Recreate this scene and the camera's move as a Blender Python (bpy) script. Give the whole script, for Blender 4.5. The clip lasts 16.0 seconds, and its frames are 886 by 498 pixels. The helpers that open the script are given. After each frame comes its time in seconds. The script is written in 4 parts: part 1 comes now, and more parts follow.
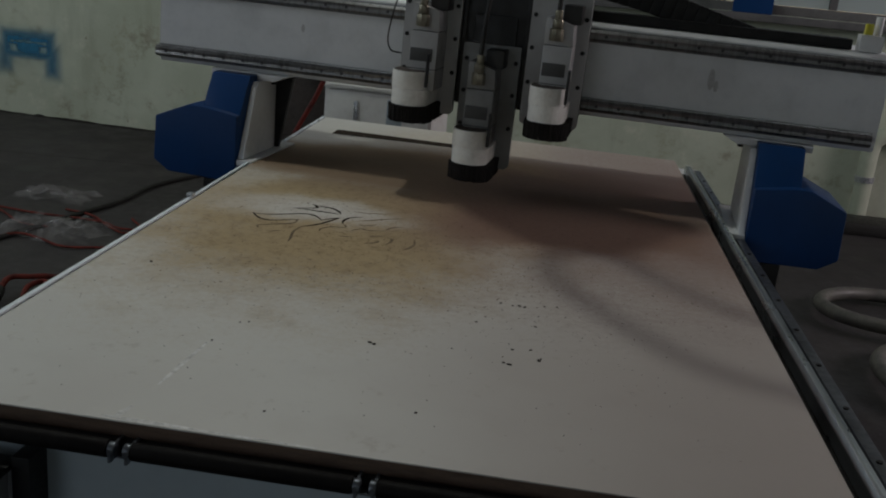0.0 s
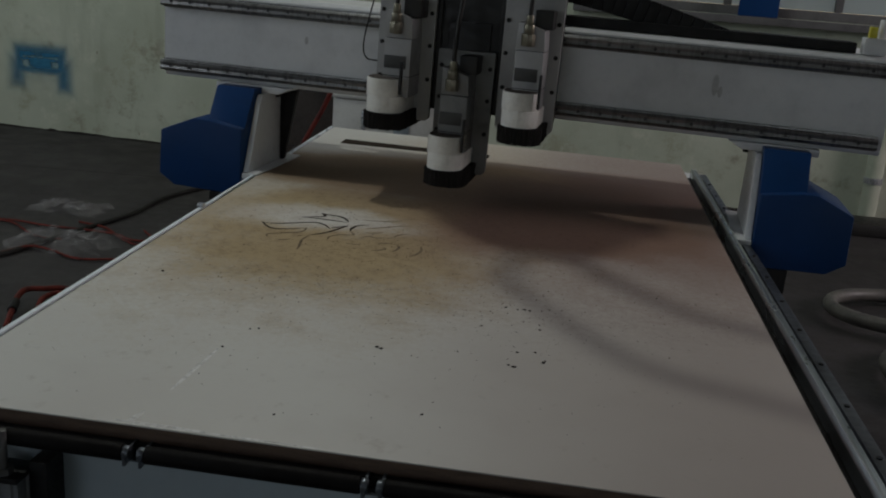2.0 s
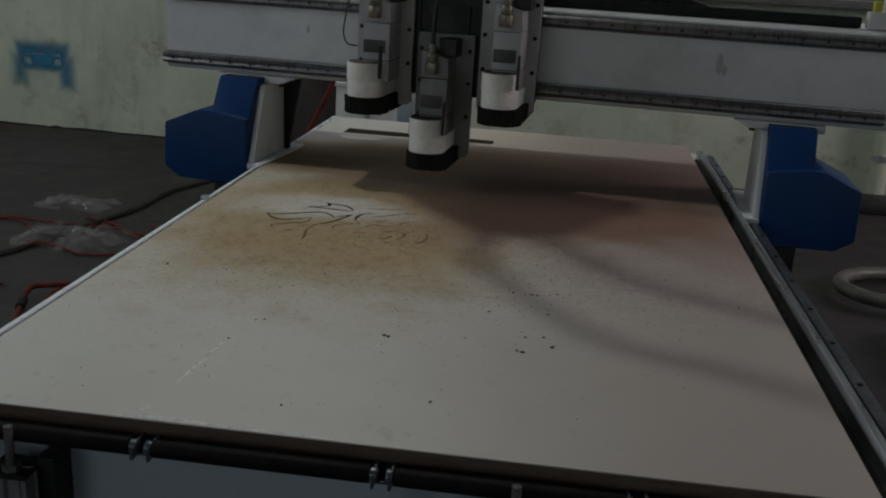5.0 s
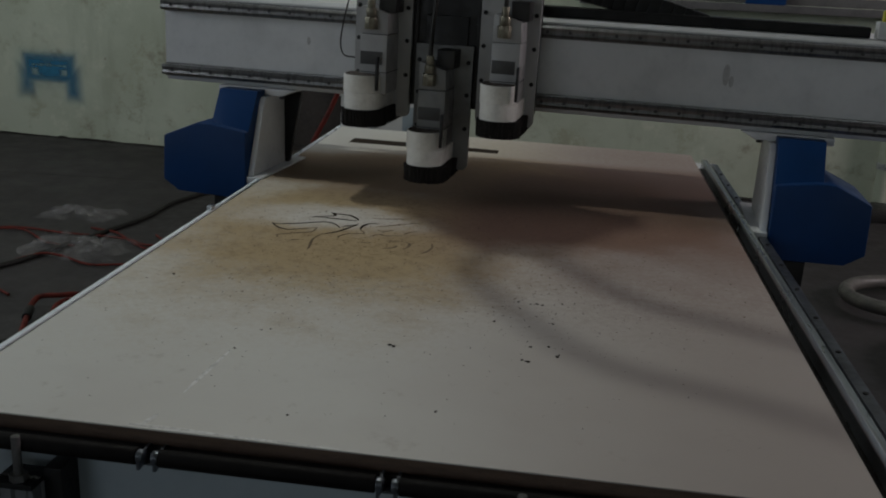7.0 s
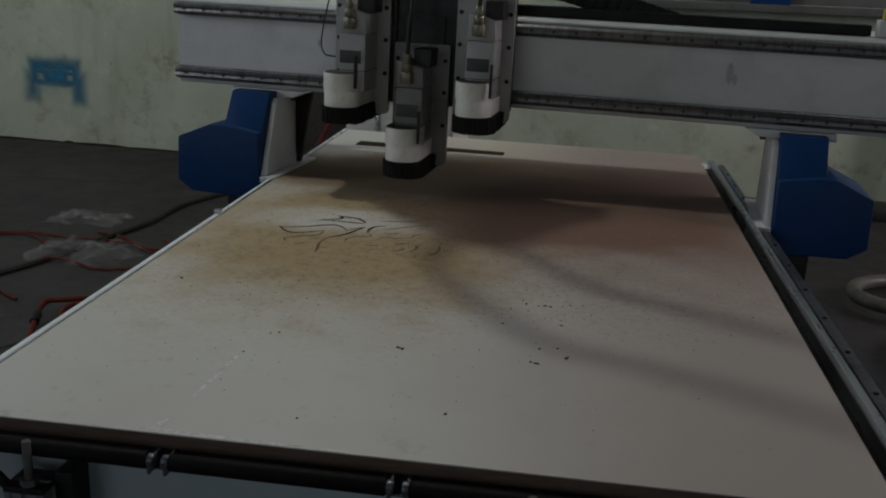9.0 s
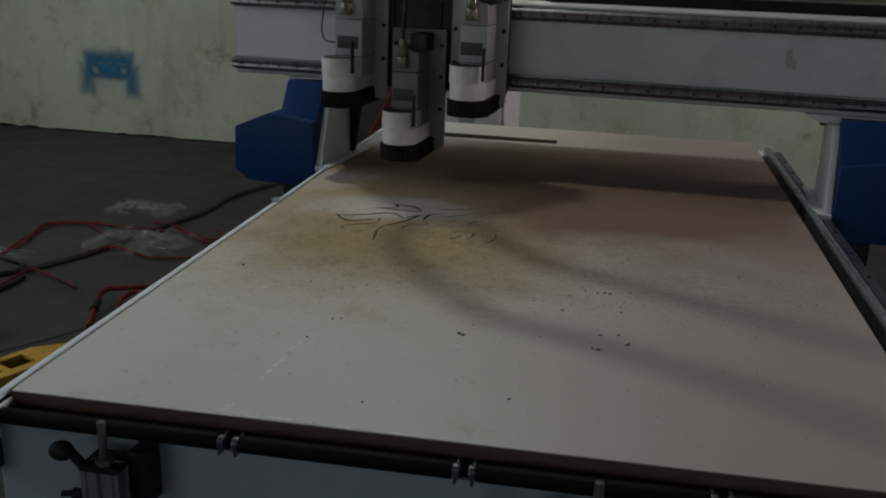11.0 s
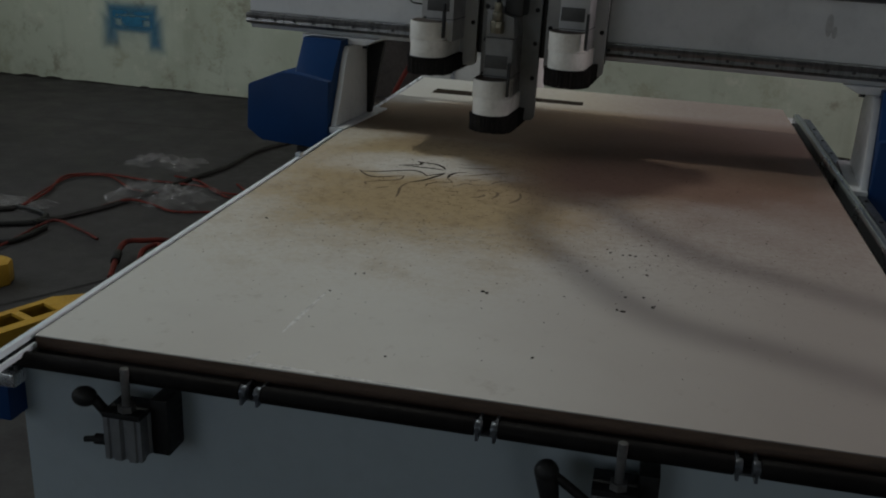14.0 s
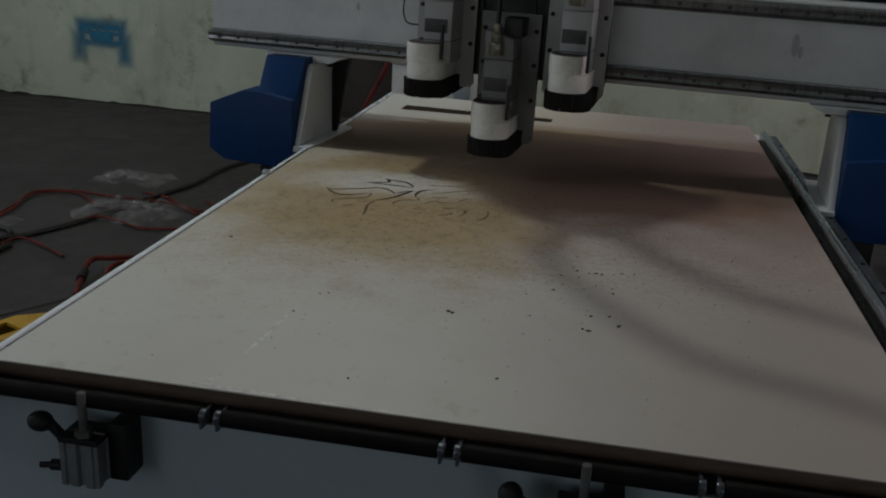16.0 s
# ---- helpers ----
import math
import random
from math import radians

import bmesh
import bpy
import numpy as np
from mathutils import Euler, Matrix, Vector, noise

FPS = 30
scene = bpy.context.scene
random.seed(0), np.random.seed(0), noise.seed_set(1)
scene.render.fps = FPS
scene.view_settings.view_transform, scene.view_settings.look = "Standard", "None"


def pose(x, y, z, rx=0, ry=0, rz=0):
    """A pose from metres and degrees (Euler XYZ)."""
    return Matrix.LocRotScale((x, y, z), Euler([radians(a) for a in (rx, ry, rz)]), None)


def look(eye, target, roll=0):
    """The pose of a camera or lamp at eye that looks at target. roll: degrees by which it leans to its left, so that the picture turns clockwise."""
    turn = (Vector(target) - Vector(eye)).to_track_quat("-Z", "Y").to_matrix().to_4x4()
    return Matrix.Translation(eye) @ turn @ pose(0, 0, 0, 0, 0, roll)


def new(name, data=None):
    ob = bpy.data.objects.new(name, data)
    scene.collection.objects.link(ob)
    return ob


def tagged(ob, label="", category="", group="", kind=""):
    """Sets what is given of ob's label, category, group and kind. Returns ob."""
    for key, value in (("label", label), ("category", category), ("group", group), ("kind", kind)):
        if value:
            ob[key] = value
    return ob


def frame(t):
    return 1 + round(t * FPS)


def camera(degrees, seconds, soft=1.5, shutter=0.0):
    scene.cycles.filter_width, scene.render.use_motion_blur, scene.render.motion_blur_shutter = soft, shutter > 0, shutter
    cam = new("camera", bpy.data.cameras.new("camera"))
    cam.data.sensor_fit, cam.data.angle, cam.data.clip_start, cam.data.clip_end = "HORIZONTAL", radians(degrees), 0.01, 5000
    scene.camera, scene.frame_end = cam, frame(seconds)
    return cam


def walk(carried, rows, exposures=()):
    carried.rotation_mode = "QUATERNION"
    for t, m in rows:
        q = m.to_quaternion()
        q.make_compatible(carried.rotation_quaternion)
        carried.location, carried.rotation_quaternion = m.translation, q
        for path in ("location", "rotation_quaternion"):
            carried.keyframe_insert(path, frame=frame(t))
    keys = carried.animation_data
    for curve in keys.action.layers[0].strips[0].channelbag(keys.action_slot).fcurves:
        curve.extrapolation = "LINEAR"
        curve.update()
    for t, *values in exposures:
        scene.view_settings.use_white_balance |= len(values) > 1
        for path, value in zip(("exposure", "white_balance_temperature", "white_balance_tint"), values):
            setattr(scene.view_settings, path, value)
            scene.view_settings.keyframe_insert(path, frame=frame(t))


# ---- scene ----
cam = camera(49.9, 16.0, soft=2.0)
PATH = [
    (0, (0.8613, -1.0952, 1.4216), (0.6544, 0.8101, 0.8515), 5.30),
    (0.5, (0.8584, -1.1090, 1.4281), (0.6189, 0.7927, 0.8570), 5.82),
    (1, (0.8692, -1.1152, 1.4289), (0.6164, 0.7860, 0.8620), 5.23),
    (1.5, (0.8796, -1.1188, 1.4286), (0.6457, 0.7838, 0.8606), 4.67),
    (2, (0.8773, -1.1254, 1.4276), (0.6443, 0.7814, 0.8714), 4.29),
    (2.5, (0.8827, -1.1255, 1.4234), (0.6395, 0.7805, 0.8681), 3.05),
    (3, (0.8820, -1.1193, 1.4182), (0.6380, 0.7821, 0.8488), 2.86),
    (3.5, (0.8824, -1.1149, 1.4164), (0.6453, 0.7855, 0.8379), 2.80),
    (4, (0.8792, -1.1117, 1.4181), (0.6356, 0.7862, 0.8371), 2.91),
    (6.5, (0.8799, -1.1131, 1.4206), (0.6273, 0.7881, 0.8526), 2.77),
    (7, (0.8799, -1.1163, 1.4224), (0.6215, 0.7859, 0.8597), 2.66),
    (7.5, (0.8811, -1.1124, 1.4195), (0.6214, 0.7893, 0.8557), 2.61),
    (8, (0.8791, -1.1091, 1.4172), (0.6263, 0.7934, 0.8518), 2.65),
    (8.2, (0.8778, -1.1113, 1.4191), (0.6289, 0.7904, 0.8548), 2.74),
    (10.3, (0.8577, -1.1223, 1.4234), (0.5258, 0.7710, 0.8709), 1.33),
    (10.5, (0.8515, -1.1260, 1.4207), (0.5074, 0.7630, 0.8624), 1.60),
    (11, (0.8496, -1.1300, 1.4167), (0.4890, 0.7495, 0.8364), 1.37),
    (11.5, (0.8515, -1.1325, 1.4128), (0.4706, 0.7392, 0.8194), 1.02),
    (12, (0.8448, -1.1284, 1.4101), (0.4721, 0.7391, 0.7994), 1.70),
    (12.5, (0.8408, -1.1303, 1.4098), (0.4608, 0.7354, 0.7980), 1.82),
    (13, (0.8406, -1.1304, 1.4044), (0.4558, 0.7343, 0.7938), 2.15),
    (13.5, (0.8368, -1.1214, 1.3972), (0.4472, 0.7303, 0.7515), 2.34),
    (14, (0.8349, -1.1212, 1.4012), (0.4456, 0.7283, 0.7460), 2.54),
    (14.5, (0.8300, -1.1204, 1.4029), (0.4190, 0.7292, 0.7615), 2.80),
    (15, (0.8478, -1.1093, 1.4034), (0.4736, 0.7473, 0.7624), 2.63),
    (15.5, (0.8488, -1.1077, 1.4031), (0.4941, 0.7560, 0.7695), 2.71),
    (16, (0.8469, -1.1062, 1.4066), (0.5079, 0.7632, 0.7827), 2.88),
]
walk(cam, [(t, look(eye, target, roll)) for t, eye, target, roll in PATH])

# ---- light ----
world = bpy.data.worlds.new("sky")
scene.world = world
world.use_nodes = True
wn = world.node_tree.nodes
sky = wn.new("ShaderNodeTexSky")
sky.sky_type, sky.sun_disc = "NISHITA", False
sky.sun_elevation, sky.sun_rotation = radians(50), radians(20)
world.node_tree.links.new(sky.outputs[0], wn["Background"].inputs[0])
wn["Background"].inputs[1].default_value = 0.065


def area_lamp(name, m, sx, sy, watts, color):
    data = bpy.data.lights.new(name, "AREA")
    data.shape, data.size, data.size_y, data.energy, data.color = "RECTANGLE", sx, sy, watts, color
    ob = new(name, data)
    ob.matrix_world = m
    return ob


# area lamps for light from out of view; the openings round them are added
# small overhead key, set by the cast shadows; its roof light is assumed
area_lamp("overhead_key", look((-0.6, 2.3, 5.9), (-0.4, 2.2, 0)), 0.30, 0.30, 54, (0.945, 0.985, 0.905))
# pinkish fill added from the right, no east window is known
area_lamp("east_fill", look((7.6, 2.6, 2.9), (2.4, 3.9, 0.9)), 2.4, 1.8, 128, (1.0, 0.87, 0.90))
area_lamp("west_window_sky", look((-4.80, 3.2, 2.75), (-0.8, 4.6, 0.9)), 2.2, 1.7, 20, (0.88, 0.96, 1.0))
area_lamp("west_window_sky", look((-5.0, 0.2, 2.75), (0.2, 0.9, 0.9)), 2.2, 1.7, 42, (0.90, 0.955, 1.0))
# added fill from behind the camera, no gate is known there
area_lamp("south_fill", look((-2.6, -5.3, 1.9), (0.4, 0.5, 0.8)), 3.2, 2.8, 15, (0.90, 0.94, 1.0))
area_lamp("south_window_sky", look((4.4, -5.35, 1.6), (2.0, 1.6, 1.1)), 2.2, 1.5, 11, (0.93, 0.95, 1.0))

# ---- materials ----


class Mat:
    def __init__(self, name):
        self.m = bpy.data.materials.new(name)
        self.m.use_nodes = True
        self.t = self.m.node_tree
        self.b = self.t.nodes["Principled BSDF"]
        self.co = self.add("ShaderNodeTexCoord").outputs["Object"]

    def add(self, kind, **props):
        n = self.t.nodes.new(kind)
        for k, v in props.items():
            setattr(n, k, v)
        return n

    def put(self, socket, value):
        if hasattr(value, "is_linked"):
            self.t.links.new(value, socket)
        else:
            socket.default_value = value

    def noise(self, scale, detail=4.0, rough=0.6, co=None, stretch=None):
        co = co or self.co
        if stretch:
            mp = self.add("ShaderNodeMapping")
            self.put(mp.inputs["Vector"], co)
            mp.inputs["Scale"].default_value = stretch
            co = mp.outputs[0]
        n = self.add("ShaderNodeTexNoise")
        self.put(n.inputs["Vector"], co)
        n.inputs["Scale"].default_value, n.inputs["Detail"].default_value, n.inputs["Roughness"].default_value = scale, detail, rough
        return n.outputs["Fac"]

    def ramp(self, fac, lo, hi, a=0.0, b=1.0):
        r = self.add("ShaderNodeMapRange", interpolation_type="SMOOTHSTEP")
        self.put(r.inputs["Value"], fac)
        for i, v in zip((1, 2, 3, 4), (lo, hi, a, b)):
            r.inputs[i].default_value = v
        return r.outputs[0]

    def math(self, op, a, b=0.0):
        n = self.add("ShaderNodeMath", operation=op)
        self.put(n.inputs[0], a)
        self.put(n.inputs[1], b)
        return n.outputs[0]

    def mix(self, fac, a, b):
        n = self.add("ShaderNodeMix", data_type="RGBA")
        self.put(n.inputs["Factor"], fac)
        for s, v in ((n.inputs["A"], a), (n.inputs["B"], b)):
            self.put(s, (*v, 1) if isinstance(v, tuple) else v)
        return n.outputs["Result"]

    def xyz(self):
        s = self.add("ShaderNodeSeparateXYZ")
        self.put(s.inputs[0], self.co)
        return s.outputs

    def bump(self, height, strength=0.2, distance=0.004):
        n = self.add("ShaderNodeBump")
        n.inputs["Strength"].default_value, n.inputs["Distance"].default_value = strength, distance
        self.put(n.inputs["Height"], height)
        self.put(self.b.inputs["Normal"], n.outputs[0])

    def finish(self, color, rough=0.6, metal=0.0):
        self.put(self.b.inputs["Base Color"], (*color, 1) if isinstance(color, tuple) else color)
        self.put(self.b.inputs["Roughness"], rough)
        self.put(self.b.inputs["Metallic"], metal)
        return self.m


def worn(name, a, b, rough=0.5, metal=0.0, scale=9.0, bump=0.1, stretch=None, spread=0.12):
    """A surface of colour a with blotches of b, fine grain and uneven gloss."""
    k = Mat(name)
    big, fine = k.noise(scale, 5, stretch=stretch), k.noise(scale * 9, 3, stretch=stretch)
    f = k.math("ADD", k.ramp(big, 0.42, 0.68, 0, 0.8), k.ramp(fine, 0.45, 0.75, 0, 0.25))
    k.bump(k.math("ADD", big, k.math("MULTIPLY", fine, 0.4)), bump, 0.003)
    return k.finish(k.mix(f, a, b), k.ramp(fine, 0.3, 0.7, max(0.03, rough - spread), rough + spread), metal)


def concrete():
    k = Mat("floor_concrete")
    big, mid, fine = k.noise(0.6, 6), k.noise(4, 6, 0.7), k.noise(60, 3)
    c = k.mix(k.ramp(big, 0.35, 0.65), (0.014, 0.012, 0.013), (0.032, 0.029, 0.030))
    c = k.mix(k.ramp(mid, 0.5, 0.75, 0, 0.6), c, (0.018, 0.016, 0.016))
    c = k.mix(k.ramp(fine, 0.55, 0.8, 0, 0.4), c, (0.062, 0.058, 0.056))
    c = k.mix(k.ramp(k.noise(14, 6, 0.75), 0.56, 0.74, 0, 0.55), c, (0.050, 0.046, 0.045))
    c = k.mix(k.ramp(k.noise(1.6, 5, 0.7), 0.56, 0.70, 0, 0.5), c, (0.046, 0.043, 0.042))
    k.bump(k.math("ADD", mid, k.math("MULTIPLY", fine, 0.5)), 0.35, 0.006)
    return k.finish(c, k.ramp(mid, 0.3, 0.7, 0.55, 0.85))


def plaster():
    k = Mat("wall_plaster")
    big, mid, fine = k.noise(0.9, 6, 0.65), k.noise(5, 6, 0.7), k.noise(40, 4)
    drip = k.noise(3.0, 4, 0.6, stretch=(1.6, 1.6, 0.25))
    c = k.mix(k.ramp(big, 0.35, 0.65), (0.375, 0.41, 0.325), (0.46, 0.50, 0.41))
    c = k.mix(k.ramp(mid, 0.52, 0.72, 0, 0.55), c, (0.58, 0.60, 0.50))
    c = k.mix(k.ramp(drip, 0.55, 0.75, 0, 0.35), c, (0.235, 0.25, 0.185))
    grime = k.math("MULTIPLY", k.ramp(mid, 0.50, 0.68), k.ramp(k.noise(1.7, 5, 0.6), 0.48, 0.64, 0, 0.75))
    c = k.mix(grime, c, (0.16, 0.15, 0.10))
    c = k.mix(k.ramp(k.noise(2.6, 7, 0.75), 0.54, 0.70, 0, 0.6), c, (0.27, 0.26, 0.175))
    spot = k.math("MULTIPLY", k.ramp(k.noise(10, 4, 0.6), 0.70, 0.76), 0.6)
    c = k.mix(spot, c, (0.12, 0.11, 0.08))
    k.bump(k.math("ADD", mid, k.math("MULTIPLY", fine, 0.4)), 0.35, 0.006)
    return k.finish(c, 0.85)


def laminate():
    """White faced board under a drift of brown sawdust."""
    k = Mat("dusty_laminate")
    x, y, z = k.xyz()
    big, mid, fine, grit = k.noise(2.2, 3, 0.5), k.noise(9, 5, 0.6), k.noise(60, 5, 0.75), k.noise(230, 3, 0.7)

    def drift(cx, cy, rx, ry):
        dx = k.math("DIVIDE", k.math("SUBTRACT", x, cx), rx)
        dy = k.math("DIVIDE", k.math("SUBTRACT", y, cy), ry)
        return k.math("SQRT", k.math("ADD", k.math("MULTIPLY", dx, dx), k.math("MULTIPLY", dy, dy)))

    wob = k.math("MULTIPLY", k.math("SUBTRACT", mid, 0.5), 0.40)
    wob2 = k.math("MULTIPLY", k.math("SUBTRACT", big, 0.5), 0.8)
    near = k.math("ADD", drift(0.34, 1.16, 0.64, 0.86), k.math("ADD", wob, k.math("MULTIPLY", wob2, 0.6)))
    far = k.math("ADD", drift(0.95, 1.85, 1.12, 1.36), k.math("MULTIPLY", k.math("ADD", wob, wob2), 0.5))
    clear = k.math("ADD", drift(0.25, 1.17, 0.28, 0.15), k.math("MULTIPLY", k.math("ADD", wob, wob2), 1.8))
    d1 = k.ramp(near, 0.20, 1.26, 1.05, 0.0)
    d2 = k.ramp(far, 0.34, 1.14, 0.84, 0.0)
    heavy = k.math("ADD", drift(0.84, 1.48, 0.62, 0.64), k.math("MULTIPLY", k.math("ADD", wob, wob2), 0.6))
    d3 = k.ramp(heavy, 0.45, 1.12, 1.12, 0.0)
    # brown dust right across, deepened to the tone of the gantry's shadow
    dust_shade = k.math("ADD", drift(0.62, 1.80, 1.25, 0.46), k.math("MULTIPLY", k.math("ADD", wob, wob2), 0.35))
    d4 = k.ramp(dust_shade, 0.50, 1.08, 1.0, 0.0)
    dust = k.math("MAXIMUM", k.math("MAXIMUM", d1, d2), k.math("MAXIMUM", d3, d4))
    dust = k.math("MULTIPLY", dust, k.ramp(clear, 0.25, 1.30, 0.28, 1.0))
    dust = k.math("MULTIPLY", dust, k.ramp(k.math("ADD", y, k.math("MULTIPLY", wob, 0.08)), 2.08, 2.22, 1.0, 0.60))
    grain = k.math("ADD", k.math("MULTIPLY", fine, 0.65), k.math("MULTIPLY", grit, 0.35))
    cover = k.ramp(k.math("ADD", dust, k.math("MULTIPLY", k.math("SUBTRACT", grain, 0.5), 0.95)), 0.02, 1.03)
    base = k.mix(k.ramp(mid, 0.5, 0.75, 0, 0.25), (0.655, 0.65, 0.62), (0.56, 0.55, 0.52))
    base = k.mix(k.ramp(k.noise(16, 5, 0.75), 0.58, 0.74, 0, 0.5), base, (0.36, 0.33, 0.29))
    base = k.mix(k.ramp(k.noise(1.3, 3), 0.42, 0.66, 0, 0.5), base, (0.58, 0.545, 0.515))
    # thin reddish film towards the right, the light's falloff put into its colour
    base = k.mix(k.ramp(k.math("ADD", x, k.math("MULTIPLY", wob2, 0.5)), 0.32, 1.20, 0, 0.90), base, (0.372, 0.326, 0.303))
    olive = k.mix(fine, (0.30, 0.215, 0.105), (0.50, 0.385, 0.225))
    olive = k.mix(k.ramp(k.noise(42, 5, 0.75), 0.46, 0.66, 0, 0.50), olive, (0.20, 0.138, 0.068))
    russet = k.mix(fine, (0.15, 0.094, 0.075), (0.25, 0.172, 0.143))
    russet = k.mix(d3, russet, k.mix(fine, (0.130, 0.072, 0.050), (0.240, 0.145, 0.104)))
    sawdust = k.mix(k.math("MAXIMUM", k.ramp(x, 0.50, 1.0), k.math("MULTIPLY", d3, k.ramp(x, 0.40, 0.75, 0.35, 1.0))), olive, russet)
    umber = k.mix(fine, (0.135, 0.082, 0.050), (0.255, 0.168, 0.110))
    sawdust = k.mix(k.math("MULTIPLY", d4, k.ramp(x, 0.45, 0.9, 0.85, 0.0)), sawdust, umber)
    k.bump(k.math("ADD", k.math("MULTIPLY", cover, grain), k.math("MULTIPLY", mid, 0.05)), 0.25, 0.003)
    rough = k.math("ADD", k.ramp(cover, 0.0, 0.5, 0.46, 0.85), k.math("MULTIPLY", k.math("SUBTRACT", mid, 0.5), 0.25))
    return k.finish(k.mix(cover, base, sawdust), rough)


def spray_paint():
    """Stencilled blue paint with a soft edge, on a plate 1 wide and 1 high."""
    k = Mat("blue_spray_paint")
    x, y, z = k.xyz()
    n = k.noise(9, 5, 0.7)
    jit = k.math("MULTIPLY", k.math("SUBTRACT", n, 0.5), 0.25)

    def bar(cx, cz, hx, hz, soft):
        dx = k.math("SUBTRACT", k.math("ABSOLUTE", k.math("SUBTRACT", x, cx)), hx)
        dz = k.math("SUBTRACT", k.math("ABSOLUTE", k.math("SUBTRACT", z, cz)), hz)
        d = k.math("ADD", k.math("MAXIMUM", dx, dz), k.math("MULTIPLY", jit, 0.25))
        return k.ramp(d, -soft, soft, 1.0, 0.0)

    top = bar(0.0, 0.100, 0.20, 0.085, 0.07)
    legs = k.math("MAXIMUM", k.math("MULTIPLY", bar(-0.20, 0.0, 0.022, 0.07, 0.11), 0.8), k.math("MULTIPLY", bar(0.20, -0.01, 0.022, 0.08, 0.10), 0.9))
    halo = k.math("MULTIPLY", bar(0.0, 0.06, 0.20, 0.13, 0.11), 0.22)
    slot = k.math("MAXIMUM", bar(0.0, 0.125, 0.15, 0.008, 0.012), k.math("MAXIMUM", bar(-0.13, 0.07, 0.03, 0.025, 0.02), bar(0.13, 0.07, 0.03, 0.025, 0.02)))
    void = bar(0.0, -0.09, 0.13, 0.085, 0.03)
    full = k.math("MAXIMUM", k.math("MAXIMUM", top, legs), halo)
    full = k.math("MULTIPLY", full, k.math("SUBTRACT", 1.0, k.math("MULTIPLY", k.math("MAXIMUM", slot, void), 0.75)))
    full = k.math("MULTIPLY", full, k.ramp(n, 0.25, 0.6, 0.45, 0.92))
    k.put(k.b.inputs["Alpha"], full)
    return k.finish((0.025, 0.17, 0.30), 0.8)


def film_plastic():
    k = Mat("clear_plastic_film")
    n = k.noise(7, 3, 0.55, stretch=(1, 2.2, 1))
    k.bump(n, 0.5, 0.02)
    k.put(k.b.inputs["Alpha"], k.ramp(n, 0.36, 0.78, 0.05, 0.30))
    return k.finish((0.40, 0.39, 0.39), 0.12)


def pale_marks():
    """Broken pale streaks for scratches and painted glints, the facing showing between them."""
    k = Mat("pale_scuff_glint")
    n = k.noise(14, 6, 0.8)
    k.put(k.b.inputs["Alpha"], k.ramp(n, 0.34, 0.60, 0.35, 0.9))
    return k.finish((0.86, 0.86, 0.85), 0.4)


def glass(name, color, rough):
    k = Mat(name)
    k.b.inputs["Transmission Weight"].default_value = 1.0
    k.bump(k.noise(30, 3), 0.1, 0.002)
    return k.finish(color, rough)


CONCRETE, PLASTER, LAMINATE = concrete(), plaster(), laminate()
SPRAY, FILM = spray_paint(), film_plastic()
MDF = worn("fibreboard_edge", (0.125, 0.082, 0.060), (0.080, 0.053, 0.040), 0.85, scale=20, stretch=(1, 1, 6))
WHITE = worn("white_machine_paint", (0.66, 0.67, 0.69), (0.55, 0.56, 0.58), 0.40, scale=6, bump=0.05)
PANEL = worn("pale_grey_panel_paint", (0.335, 0.39, 0.425), (0.28, 0.325, 0.357), 0.45, scale=3, bump=0.05)
BLUE = worn("blue_machine_paint", (0.004, 0.037, 0.135), (0.004, 0.032, 0.112), 0.45, scale=4, bump=0.015, spread=0.05)
STEEL = worn("ground_steel", (0.52, 0.54, 0.57), (0.40, 0.42, 0.44), 0.30, 0.75, scale=14, stretch=(1, 8, 1))
RAILSTEEL = worn("guide_rail_steel", (0.25, 0.25, 0.255), (0.15, 0.15, 0.155), 0.42, 1.0, scale=14, stretch=(6, 1, 1))
# near-white bluish base stands for the window's glint on the aluminium
GLINTSTRIP = worn("glint_edge_strip", (0.84, 0.93, 0.98), (0.74, 0.84, 0.90), 0.30, 0.0, scale=3, stretch=(1, 0.5, 1), bump=0.0)
SLIDE = worn("polished_rail_steel", (0.46, 0.50, 0.55), (0.30, 0.33, 0.37), 0.30, 0.9, scale=2, stretch=(1, 0.3, 1), bump=0.0, spread=0.05)
RACK = worn("grey_rack_steel", (0.15, 0.165, 0.19), (0.10, 0.11, 0.125), 0.4, 0.8, scale=6)
PINSTEEL = worn("dull_pin_steel", (0.17, 0.17, 0.17), (0.10, 0.10, 0.10), 0.4, 0.6, scale=20)
CYLGREY = worn("cylinder_aluminium", (0.185, 0.195, 0.21), (0.13, 0.14, 0.15), 0.5, 0.2, scale=6, bump=0.03)
BOLT = worn("oiled_bolt", (0.075, 0.075, 0.078), (0.045, 0.045, 0.047), 0.5, 0.6, scale=30)
ALU = worn("aluminium", (0.62, 0.64, 0.66), (0.48, 0.50, 0.52), 0.28, 0.9, scale=10, stretch=(1, 6, 1))
ALUGREY = worn("spindle_aluminium", (0.36, 0.36, 0.365), (0.28, 0.28, 0.285), 0.45, 0.15, scale=2.5, bump=0.03)
# darker copy of the spindle aluminium for the lowered middle unit
DARKERGREY = worn("darker_spindle_casting", (0.21, 0.21, 0.21), (0.145, 0.145, 0.145), 0.5, 0.15, scale=4, bump=0.03)
BRASS = worn("dull_brass", (0.20, 0.185, 0.14), (0.10, 0.09, 0.07), 0.4, 0.7, scale=14)
RUBBER = worn("black_rubber", (0.006, 0.005, 0.005), (0.011, 0.010, 0.010), 0.6, scale=20)
